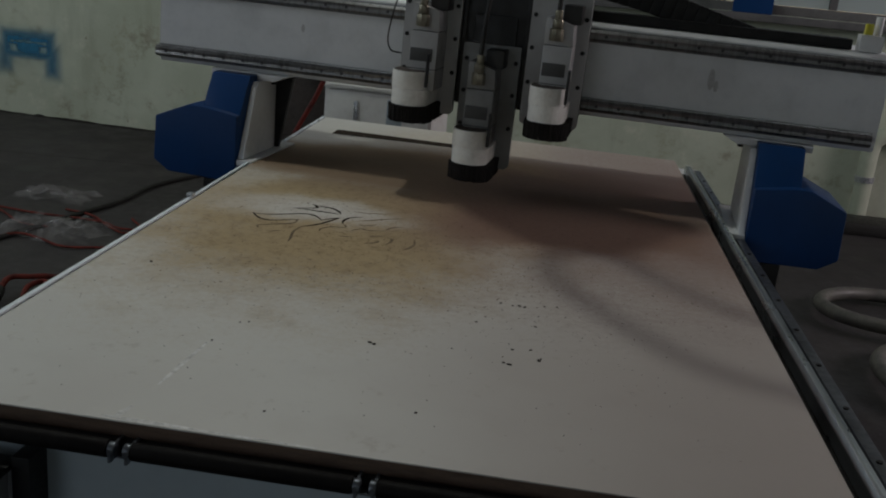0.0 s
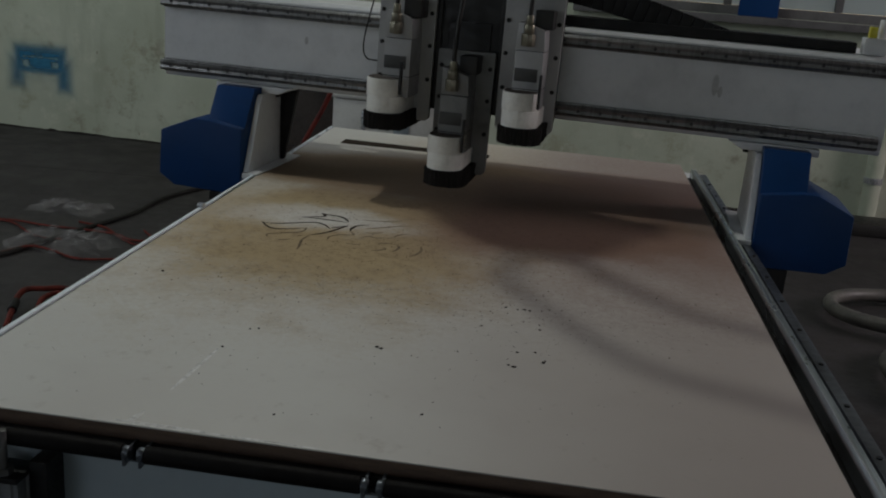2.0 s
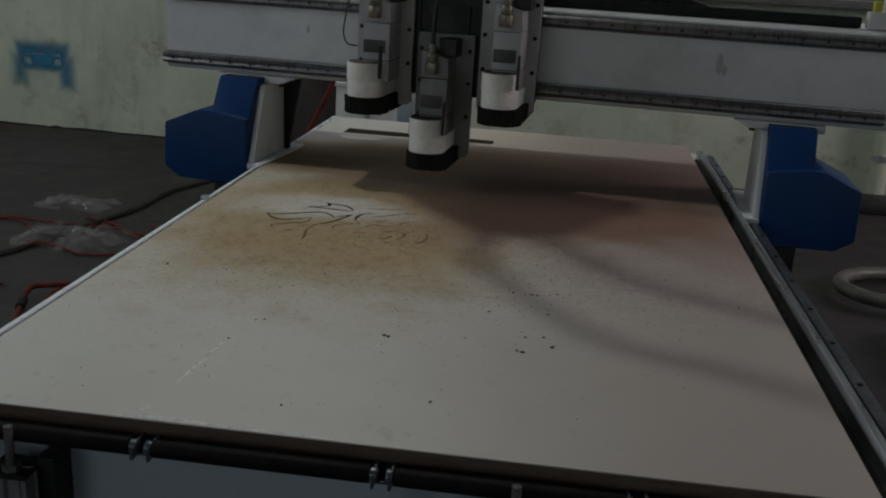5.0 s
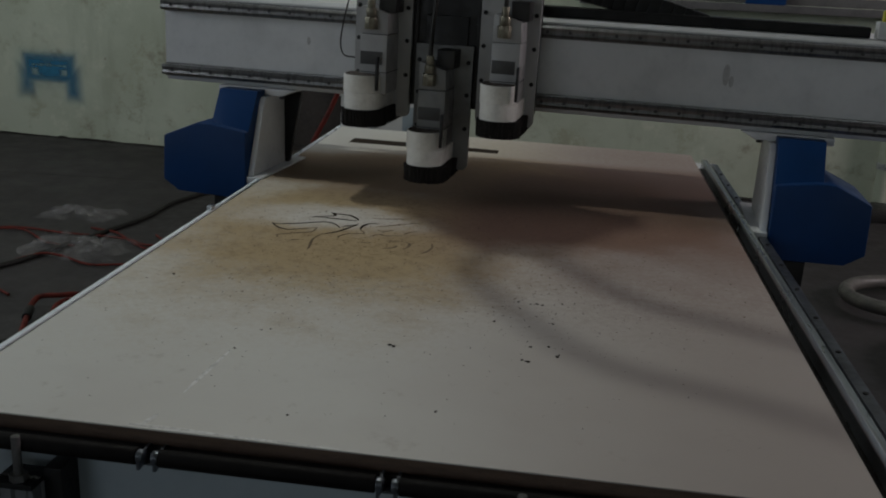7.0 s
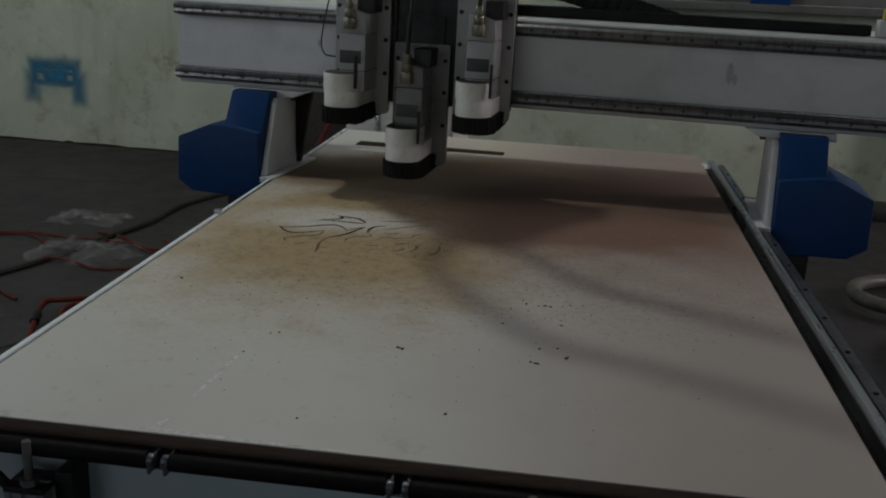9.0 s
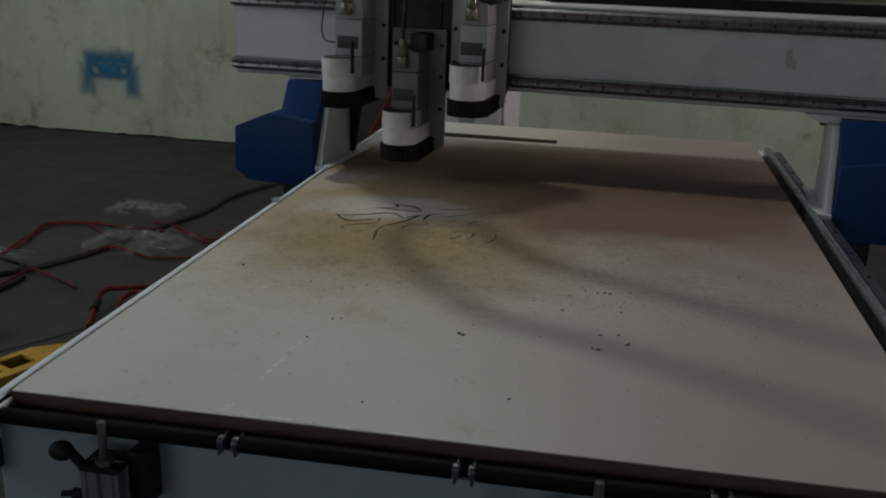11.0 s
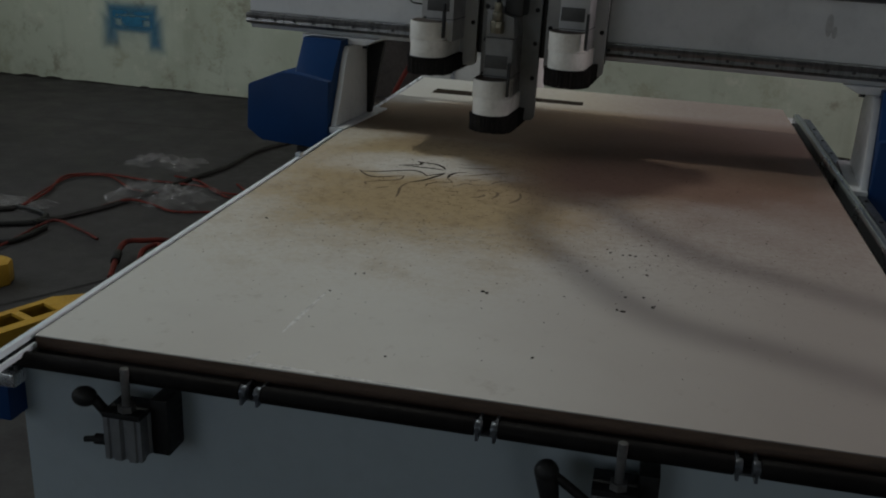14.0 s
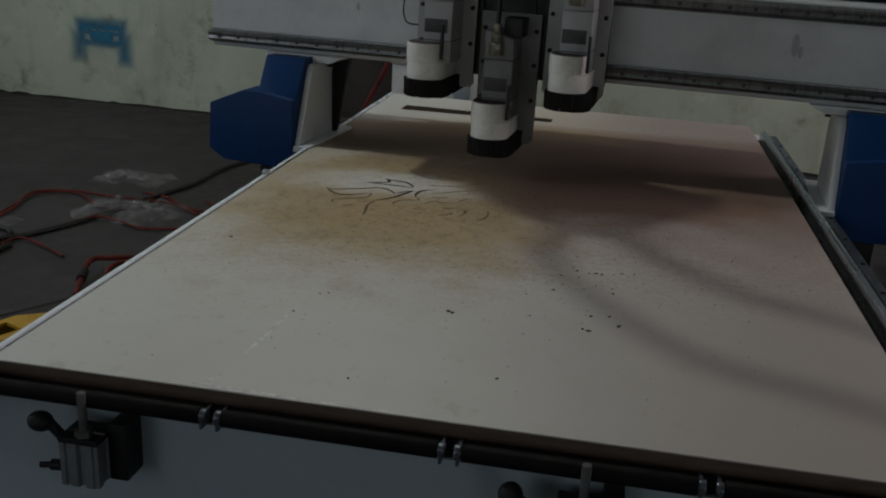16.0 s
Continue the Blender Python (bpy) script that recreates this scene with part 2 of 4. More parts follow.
BLACK = worn("black_plastic", (0.010, 0.010, 0.011), (0.02, 0.02, 0.02), 0.5, scale=20)
DARKSTEEL = worn("dark_oiled_steel", (0.024, 0.024, 0.026), (0.034, 0.033, 0.031), 0.5, 0.5, scale=5, bump=0.03)
BRISTLE = worn("black_bristle", (0.010, 0.009, 0.009), (0.025, 0.022, 0.02), 0.85, scale=40, bump=0.8, stretch=(6, 6, 0.3))
SHROUD = worn("white_shroud_plastic", (0.78, 0.77, 0.73), (0.58, 0.56, 0.52), 0.5, scale=12)
LABELGREY = worn("dark_label", (0.055, 0.055, 0.055), (0.04, 0.04, 0.04), 0.5, scale=20)
GROOVE = worn("scorched_groove", (0.018, 0.012, 0.007), (0.032, 0.02, 0.011), 0.9, scale=40)
FAINT = worn("dusty_groove", (0.125, 0.088, 0.052), (0.19, 0.14, 0.085), 0.9, scale=40)
CHIP = worn("dark_chip", (0.015, 0.012, 0.010), (0.03, 0.02, 0.015), 0.8, scale=50)
CRUMB = worn("sawdust_crumb", (0.10, 0.058, 0.030), (0.05, 0.03, 0.016), 0.9, scale=50)
SCUFFGLINT = pale_marks()
REDHOSE = worn("orange_red_hose", (0.125, 0.018, 0.012), (0.045, 0.009, 0.008), 0.7, scale=20)
BLACKCABLE = worn("black_cable", (0.012, 0.012, 0.012), (0.025, 0.024, 0.022), 0.5, scale=20)
GREYHOSE = worn("grey_hose", (0.105, 0.10, 0.09), (0.06, 0.057, 0.053), 0.5, scale=12)
YELLOW = worn("yellow_paint", (0.52, 0.30, 0.03), (0.40, 0.22, 0.02), 0.45, scale=9)
YELLOWTIP = worn("yellow_plastic", (0.62, 0.58, 0.04), (0.5, 0.45, 0.03), 0.4, scale=20)
CARTON = worn("white_box_paint", (0.60, 0.60, 0.58), (0.48, 0.47, 0.45), 0.6, scale=5)
DARKBROWN = worn("dark_brown_steel", (0.045, 0.032, 0.025), (0.03, 0.022, 0.018), 0.6, scale=7)
SILL = worn("grey_sill", (0.105, 0.105, 0.108), (0.07, 0.07, 0.072), 0.8, scale=7)
CEILING = worn("grey_ceiling", (0.30, 0.30, 0.29), (0.22, 0.22, 0.21), 0.85, scale=2)
GLASS = glass("window_glass", (0.26, 0.30, 0.32), 0.5)
SMUDGE = worn("oily_smudge", (0.44, 0.44, 0.45), (0.36, 0.36, 0.37), 0.5, scale=60)
CRACK = worn("floor_joint_dirt", (0.018, 0.017, 0.016), (0.03, 0.028, 0.026), 0.9, scale=20)

for dull in (REDHOSE, BLACKCABLE, BLACK, RUBBER, BRISTLE, CRACK, GROOVE, BLUE):
    dull.node_tree.nodes["Principled BSDF"].inputs["Specular IOR Level"].default_value = 0.22
RUBBER.node_tree.nodes["Principled BSDF"].inputs["Specular IOR Level"].default_value = 0.1

# ---- building helpers ----


def box(bm, x0, x1, y0, y1, z0, z1, bevel=0.0):
    m = Matrix.Translation(((x0 + x1) / 2, (y0 + y1) / 2, (z0 + z1) / 2)) @ Matrix.Diagonal((abs(x1 - x0), abs(y1 - y0), abs(z1 - z0), 1))
    vs = bmesh.ops.create_cube(bm, size=1.0, matrix=m)["verts"]
    if bevel:
        es = list({e for v in vs for e in v.link_edges})
        bmesh.ops.bevel(bm, geom=es, offset=bevel, segments=2, affect="EDGES", profile=0.6)
    return bm


def rod(bm, a, b, r, seg=20, r2=None, bevel=0.0):
    a, b = Vector(a), Vector(b)
    turn = (b - a).to_track_quat("Z", "Y").to_matrix().to_4x4()
    m = Matrix.Translation((a + b) / 2) @ turn
    vs = bmesh.ops.create_cone(bm, cap_ends=True, segments=seg, radius1=r, radius2=r if r2 is None else r2, depth=(b - a).length, matrix=m)["verts"]
    if bevel:
        es = [e for e in {e for v in vs for e in v.link_edges} if any(len(f.verts) > 4 for f in e.link_faces)]
        bmesh.ops.bevel(bm, geom=es, offset=bevel, segments=2, affect="EDGES", profile=0.6)
    return bm


def prism(bm, pts, a, b, axis="y", bevel=0.0):
    """A profile drawn in the two other axes, pushed from a to b along axis."""
    def at(p, d):
        return {"x": (d, p[0], p[1]), "y": (p[0], d, p[1]), "z": (p[0], p[1], d)}[axis]
    lo, hi = [bm.verts.new(at(p, a)) for p in pts], [bm.verts.new(at(p, b)) for p in pts]
    fs = [bm.faces.new(lo), bm.faces.new(list(reversed(hi)))]
    n = len(pts)
    fs += [bm.faces.new((lo[i], hi[i], hi[(i + 1) % n], lo[(i + 1) % n])) for i in range(n)]
    bmesh.ops.recalc_face_normals(bm, faces=fs)
    if bevel:
        bmesh.ops.bevel(bm, geom=list({e for f in fs for e in f.edges}), offset=bevel, segments=2, affect="EDGES", profile=0.6)
    return bm


def smooth_line(pts, n=8):
    """A Catmull-Rom line through the points."""
    p = [Vector(q) for q in pts]
    p = [2 * p[0] - p[1], *p, 2 * p[-1] - p[-2]]
    out = []
    for i in range(1, len(p) - 2):
        for k in range(n):
            t = k / n
            out.append(0.5 * (2 * p[i] + (p[i + 1] - p[i - 1]) * t + (2 * p[i - 1] - 5 * p[i] + 4 * p[i + 1] - p[i + 2]) * t * t
                              + (3 * p[i] - p[i - 1] - 3 * p[i + 1] + p[i + 2]) * t ** 3))
    return out + [p[-2]]


def tube(bm, pts, r, seg=10, n=8, ridge=0.0):
    line = smooth_line(pts, n)
    rings = []
    side = None
    for i, p in enumerate(line):
        d = (line[min(i + 1, len(line) - 1)] - line[max(i - 1, 0)]).normalized()
        side = d.orthogonal().normalized() if side is None else (side - d * side.dot(d)).normalized()
        up = d.cross(side)
        rr = r * (1 + (ridge if i % 2 else 0))
        rings.append([bm.verts.new(p + rr * (math.cos(2 * math.pi * k / seg) * side + math.sin(2 * math.pi * k / seg) * up)) for k in range(seg)])
    for a, b in zip(rings, rings[1:]):
        for k in range(seg):
            bm.faces.new((a[k], a[(k + 1) % seg], b[(k + 1) % seg], b[k]))
    bm.faces.new(list(reversed(rings[0])))
    bm.faces.new(rings[-1])
    return bm


def ribbon(bm, pts, w, z, n=6, h=0.0012):
    """A thin flat strip along a line, pointed at both ends."""
    line = smooth_line([(x, y, z) for x, y in pts], n)
    last = None
    for i, p in enumerate(line):
        d = (line[min(i + 1, len(line) - 1)] - line[max(i - 1, 0)]).normalized()
        s = Vector((-d.y, d.x, 0)) * w * 0.5 * (0.35 + 0.65 * math.sin(math.pi * min(1, max(0, i / (len(line) - 1)))))
        pair = (bm.verts.new(p - s), bm.verts.new(p + s), bm.verts.new(p + Vector((0, 0, h))))
        if last:
            bm.faces.new((last[0], pair[0], pair[2], last[2]))
            bm.faces.new((last[2], pair[2], pair[1], last[1]))
        last = pair
    return bm


def mesh_of(name, bm, material, shade=True):
    bmesh.ops.recalc_face_normals(bm, faces=bm.faces)
    me = bpy.data.meshes.new(name)
    bm.to_mesh(me)
    bm.free()
    me.materials.append(material)
    if shade:
        me.polygons.foreach_set("use_smooth", [True] * len(me.polygons))
        me.set_sharp_from_angle(angle=radians(32))
    return me


def part(name, bm, material, parent, label="", m=None):
    ob = new(name, mesh_of(name, bm, material))
    ob.parent = parent
    if m is not None:
        ob.matrix_basis = m
    return tagged(ob, label)


def solid(name, bm, material, label="", category="", kind="", m=None, group=""):
    ob = new(name, mesh_of(name, bm, material))
    if m is not None:
        ob.matrix_basis = m
    return tagged(ob, label, category, group, kind)


def empty(name, m, label, category, group=""):
    ob = new(name)
    ob.matrix_basis = m
    return tagged(ob, label, category, group)


B = bmesh.new
SKEW = -4.5
TILT = 0.72
ROOM = pose(0.67, 1.70, 0, 0, 0, SKEW)
TOP = 0.80

# ---- hall ----


def hall():
    bm = box(B(), -9, 8, -8, 4.6, -0.2, 0)
    solid("floor", bm, CONCRETE, "dark dusty concrete workshop floor", "floor", "structure", ROOM)
    # far wall with a band of windows
    wx0, wx1, wz0, wz1, y0, y1 = 0.15, 4.35, 1.30, 3.40, 3.92, 4.16
    bm = B()
    box(bm, -9, 8, y0, y1, 0, wz0)
    box(bm, -9, wx0, y0, y1, wz0, wz1)
    box(bm, wx1, 8, y0, y1, wz0, wz1)
    box(bm, -9, 8, y0, y1, wz1, 6)
    solid("wall_north", bm, PLASTER, "stained pale yellow-green plaster wall", "wall", "structure", ROOM)
    # unseen south wall, its two openings are only there for the lamps
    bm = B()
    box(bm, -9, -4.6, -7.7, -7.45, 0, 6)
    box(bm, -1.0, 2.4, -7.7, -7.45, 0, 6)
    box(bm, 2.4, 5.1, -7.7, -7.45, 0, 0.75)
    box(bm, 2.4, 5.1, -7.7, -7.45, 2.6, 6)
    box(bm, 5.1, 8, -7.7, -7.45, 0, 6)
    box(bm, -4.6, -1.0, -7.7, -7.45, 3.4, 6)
    solid("wall_south", bm, PLASTER, "plain unseen plaster wall with two openings added for lamps", "wall", "structure", ROOM)
    # unseen west wall, opened for the daylight from the left
    bm = B()
    box(bm, -6.05, -5.80, -8, 4.6, 0, 1.7)
    box(bm, -6.05, -5.80, -8, 4.6, 3.75, 6)
    box(bm, -6.05, -5.80, -8, -3.2, 1.7, 3.75)
    box(bm, -6.05, -5.80, -0.7, -0.1, 1.7, 3.75)
    box(bm, -6.05, -5.80, 2.4, 4.6, 1.7, 3.75)
    solid("wall_west", bm, PLASTER, "plain unseen plaster wall opened for added daylight lamps", "wall", "structure", ROOM)
    # unseen east wall, opened only for the added fill lamp
    bm = B()
    box(bm, 8, 8.2, -8, 4.6, 0, 1.9)
    box(bm, 8, 8.2, -8, 4.6, 3.9, 6)
    box(bm, 8, 8.2, -8, 0.2, 1.9, 3.9)
    box(bm, 8, 8.2, 2.8, 4.6, 1.9, 3.9)
    solid("wall_east", bm, PLASTER, "plain unseen plaster wall opened for added daylight lamps", "wall", "structure", ROOM)
    # unseen ceiling, its opening added round the overhead key lamp
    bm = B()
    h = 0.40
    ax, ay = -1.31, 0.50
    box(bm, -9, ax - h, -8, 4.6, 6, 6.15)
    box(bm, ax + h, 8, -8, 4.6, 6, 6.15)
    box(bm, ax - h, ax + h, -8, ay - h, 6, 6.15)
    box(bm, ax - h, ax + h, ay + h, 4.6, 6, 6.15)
    solid("ceiling", bm, CEILING, "unseen grey ceiling with an opening added for the key lamp", "ceiling", "structure", ROOM)
    # the window band: sill, frame and panes
    win = empty("window_1", ROOM, "band of dull steel-framed windows above a ledge", "window")
    win["kind"] = "structure"
    part("window_sill", box(B(), wx0 - 0.3, wx1 + 0.3, y0 - 0.10, y0 + 0.14, wz0 - 0.05, wz0 - 0.002, 0.006), SILL, win, "dull grey ledge")
    n = 6
    step = (wx1 - wx0) / n
    part("rail", box(B(), wx0, wx1, y0 + 0.05, y0 + 0.11, wz0, wz0 + 0.06, 0.004), SILL, win)
    part("rail", box(B(), wx0, wx1, y0 + 0.05, y0 + 0.11, wz1 - 0.06, wz1, 0.004), SILL, win)
    for i in range(n + 1):
        x = min(max(wx0 + i * step, wx0 + 0.025), wx1 - 0.025)
        part("mullion", box(B(), x - 0.025, x + 0.025, y0 + 0.05, y0 + 0.11, wz0 + 0.061, wz1 - 0.061, 0.004), SILL, win)
    for i in range(n):
        pane = part("pane", box(B(), wx0 + i * step + 0.027, wx0 + (i + 1) * step - 0.027, y0 + 0.075, y0 + 0.081, wz0 + 0.062, wz1 - 0.062), GLASS, win, "dusty glass")
        pane.visible_shadow = False
    # stencilled mark
    bm = box(B(), -0.34, 0.34, -0.0005, 0.0005, -0.30, 0.26)
    solid("wall_stencil", bm, SPRAY, "faded blue spray stencil on the wall", "wall paint", "structure", ROOM @ pose(-4.26, 3.915, 0.440))
    # dark gap at the foot of the wall
    bm = B()
    rnd = random.Random(5)
    x = -8.5
    while x < 7.5:
        w = rnd.uniform(0.10, 0.55)
        hgt = rnd.uniform(0.003, 0.016)
        prism(bm, [(x, 0.001), (x + w, 0.001), (x + w * 0.8, hgt * 0.7), (x + w * 0.35, hgt)], 3.88 - rnd.uniform(0, 0.03), 3.919)
        x += w * rnd.uniform(0.9, 1.3)
    solid("wall_base_dirt", bm, CRACK, "dark crumbled dirt along the wall base", "dirt", "stuff", ROOM)
    # joint across the floor
    bm = B()
    ribbon(bm, [(-1.75, 1.25), (-1.38, 1.70), (-1.1, 2.15), (-0.6, 3.0)], 0.022, 0.001, h=0.001)
    ribbon(bm, [(-3.2, 4.6), (-1.5, 4.75), (-0.4, 4.9)], 0.02, 0.001, h=0.001)
    solid("floor_joint", bm, CRACK, "dark joint in the concrete floor", "floor joint", "structure")
    # pale pipe at the wall
    p = empty("wall_pipe", ROOM @ pose(1.93, 3.84, 0), "pale upright plastic pipe on the wall", "pipe")
    bm = B()
    tube(bm, [(0, 0, 0.0), (0, 0, 0.25), (0, 0, 0.50), (0.03, 0, 0.59), (0.14, 0, 0.63), (0.5, 0, 0.63)], 0.055, 14)
    part("pipe_run", bm, PLASTER, p)
    part("clamp", rod(B(), (0, 0, 0.30), (0, 0, 0.34), 0.062, 16), STEEL, p)


hall()

# ---- machine bed ----


def machine_bed():
    bed = empty("router_bed", pose(0, 0, 0), "router machine bed with steel frame, side rails and feed rollers", "machine bed")
    part("front_panel", box(B(), -0.055, 1.395, 0.020, 0.032, 0.08, 0.762, 0.003), PANEL, bed, "pale grey painted front panel")
    bm = B()
    box(bm, -0.055, 1.395, 0.034, 0.12, 0.60, 0.758)
    box(bm, -0.055, 1.395, 2.36, 2.46, 0.55, 0.758)
    box(bm, 0.1, 1.24, 0.12, 2.36, 0.70, 0.758)
    part("cross_beam", bm, DARKSTEEL, bed)
    for x, w in ((-0.075, 0.12), (1.295, 0.115)):
        part("side_beam", box(B(), x, x + w, 0.125, 2.60, 0.52, 0.755, 0.006), WHITE, bed)
    for x in (0.0, 1.24):
        for y in (0.14, 1.25, 2.34):
            part("leg", box(B(), x, x + 0.10, y, y + 0.10, 0.0, 0.519, 0.005), WHITE, bed)
    part("bed_plate", box(B(), -0.004, 1.3075, 0.003, 2.49, 0.760, 0.778, 0.001), MDF, bed, "brown fibreboard bed plate")
    # left edge strip, running slightly askew: bright lip on a dark foot, low inner strip in front of the board
    def askew(x0, x1, y0, y1, z0, z1, bevel=0.0):
        k = math.tan(radians(1.09))
        return prism(B(), [(x0 - k * y0, y0), (x1 - k * y0, y0), (x1 - k * y1, y1), (x0 - k * y1, y1)], z0, z1, axis="z", bevel=bevel)

    part("edge_strip", askew(-0.0212, -0.0118, -0.105, 2.60, 0.7925, 0.8028, 0.0016), GLINTSTRIP, bed, "aluminium edge strip coloured near white for its glint")
    part("strip_foot", askew(-0.0188, -0.0122, -0.040, 2.60, 0.7585, 0.792), DARKSTEEL, bed)
    part("inner_strip", askew(-0.0078, -0.0035, -0.095, -0.002, 0.781, 0.790, 0.0008), GLINTSTRIP, bed)
    # right side: dark trough, guide rail, rack
    part("trough", box(B(), 1.308, 1.406, 0.0, 2.47, 0.750, 0.757), BLACK, bed, "black trough")
    bm = B()
    prism(bm, [(1.343, 0.7575), (1.366, 0.7575), (1.366, 0.784), (1.361, 0.794), (1.357, 0.790), (1.352, 0.790), (1.348, 0.794), (1.343, 0.784)], -0.03, 2.47, bevel=0.001)
    part("guide_rail", bm, SLIDE, bed, "steel guide rail")
    part("rail_base", box(B(), 1.380, 1.402, -0.02, 2.47, 0.7572, 0.776, 0.001), RACK, bed)
    rail_bolts = rod(B(), (0, 0, 0), (0, 0, 0.003), 0.0048, 10)
    me = mesh_of("rail_bolt", rail_bolts, BLACK)
    for i in range(13):
        ob = new("rail_bolt", me)
        ob.parent = bed
        ob.matrix_basis = pose(1.391, 0.06 + i * 0.185, 0.7755)
    part("clip", box(B(), -0.046, -0.030, 1.150, 1.172, 0.8030, 0.813, 0.002), STEEL, bed, "small steel clip")
    # blue end piece under the strip
    bm = B()
    prism(bm, [(-0.10, 0.735), (-0.048, 0.735), (-0.048, 0.66), (-0.085, 0.66), (-0.10, 0.68)], -0.02, 0.10, bevel=0.003)
    part("end_bracket", bm, BLUE, bed, "blue end bracket")
    part("strip_end", box(B(), -0.062, -0.012, -0.050, -0.020, 0.735, 0.757, 0.004), STEEL, bed)
    # feed rollers along the front edge
    ry, rz, r = -0.030, 0.7745, 0.0122
    joints = (-0.042, 0.345, 0.674, 1.003, 1.330)
    for a, b in zip(joints, joints[1:]):
        part("roller", rod(B(), (a + 0.016, ry, rz), (b - 0.016, ry, rz), r, 22, bevel=0.002), RUBBER, bed, "black rubber roller")
    for x in joints:
        bm = B()
        for s in (-1, 1):
            rod(bm, (x + s * 0.006, ry, rz), (x + s * 0.0155, ry, rz), 0.0100, 14, bevel=0.002)
            box(bm, x + s * 0.0115 - 0.002, x + s * 0.0115 + 0.002, ry - 0.010, 0.019, rz - 0.016, rz + 0.004)
        box(bm, x - 0.014, x + 0.014, -0.02, 0.0195, rz - 0.019, rz - 0.0162)
        part("roller_bracket", bm, RACK, bed, "dull steel roller bracket")
    part("roller_bar", box(B(), -0.05, 1.39, -0.006, 0.011, 0.760, 0.775, 0.001), DARKSTEEL, bed)
    # locating cylinders
    for x, elbow in ((0.159, False), (0.846, True)):
        cyl = empty("locating_cylinder", pose(x, -0.032, 0), "", "")
        cyl.parent = bed
        bm = B()
        prism(bm, [(-0.028, -0.026), (-0.021, -0.026), (-0.019, -0.023), (-0.016, -0.023), (-0.014, -0.026), (-0.003, -0.026), (0.0, -0.020), (0.006, -0.020), (0.009, -0.026), (0.020, -0.026), (0.022, -0.023), (0.028, -0.023),
                   (0.028, -0.012), (0.025, -0.009), (0.025, 0.003), (0.028, 0.006), (0.028, 0.026), (-0.028, 0.026)], 0.650, 0.7172, axis="z")
        part("body", bm, CYLGREY, cyl, "grooved aluminium cylinder body")
        part("cap", box(B(), -0.029, 0.029, -0.027, 0.027, 0.7175, 0.726, 0.001), BLACK, cyl)
        part("pin", rod(B(), (0.004, -0.014, 0.7265), (0.004, -0.014, 0.792), 0.0062, 16, bevel=0.001), PINSTEEL, cyl, "dull steel locating pin")
        part("nut", rod(B(), (0.004, -0.014, 0.7262), (0.004, -0.014, 0.736), 0.0125, 6), PINSTEEL, cyl)
        part("bracket", box(B(), 0.029, 0.056, 0.004, 0.050, 0.650, 0.738, 0.003), BLACK, cyl, "black mounting bracket")
        bm = B()
        if elbow:
            # a push-in elbow: thin arm, round knee, sleeve pointing down
            tube(bm, [(-0.030, -0.006, 0.690), (-0.055, -0.010, 0.712), (-0.080, -0.013, 0.731)], 0.0065, 12)
            bmesh.ops.create_uvsphere(bm, u_segments=16, v_segments=10, radius=0.0165, matrix=Matrix.Translation((-0.088, -0.014, 0.734)))
            rod(bm, (-0.088, -0.014, 0.732), (-0.076, -0.016, 0.668), 0.0155, 16, r2=0.0105, bevel=0.002)
        else:
            rod(bm, (-0.034, -0.005, 0.712), (-0.050, -0.010, 0.735), 0.0075, 12)
            bmesh.ops.create_uvsphere(bm, u_segments=16, v_segments=10, radius=1.0, matrix=Matrix.Translation((-0.062, -0.013, 0.738)) @ Matrix.Diagonal((0.019, 0.015, 0.015, 1)))
        part("silencer", bm, BLACK, cyl)
        bm = B()
        rod(bm, (-0.036, -0.012, 0.672), (-0.050, -0.014, 0.672), 0.008, 12)
        rod(bm, (-0.050, -0.014, 0.672), (-0.066, -0.016, 0.670), 0.0045, 10)
        part("air_fitting", bm, BLACK, cyl)
    # air line to the second cylinder
    bm = tube(B(), [(0.770, -0.048, 0.672), (0.775, -0.048, 0.64), (0.80, -0.03, 0.58), (0.83, 0.0, 0.52), (0.84, 0.012, 0.45)], 0.004, 8)
    line = part("air_line", bm, BLACKCABLE, bed)
    part("sleeve", tube(B(), [(0.7702, -0.048, 0.668), (0.772, -0.048, 0.655), (0.777, -0.0475, 0.640)], 0.0062, 10), REDHOSE, line, "red sleeve")


machine_bed()

# ---- board on the bed ----


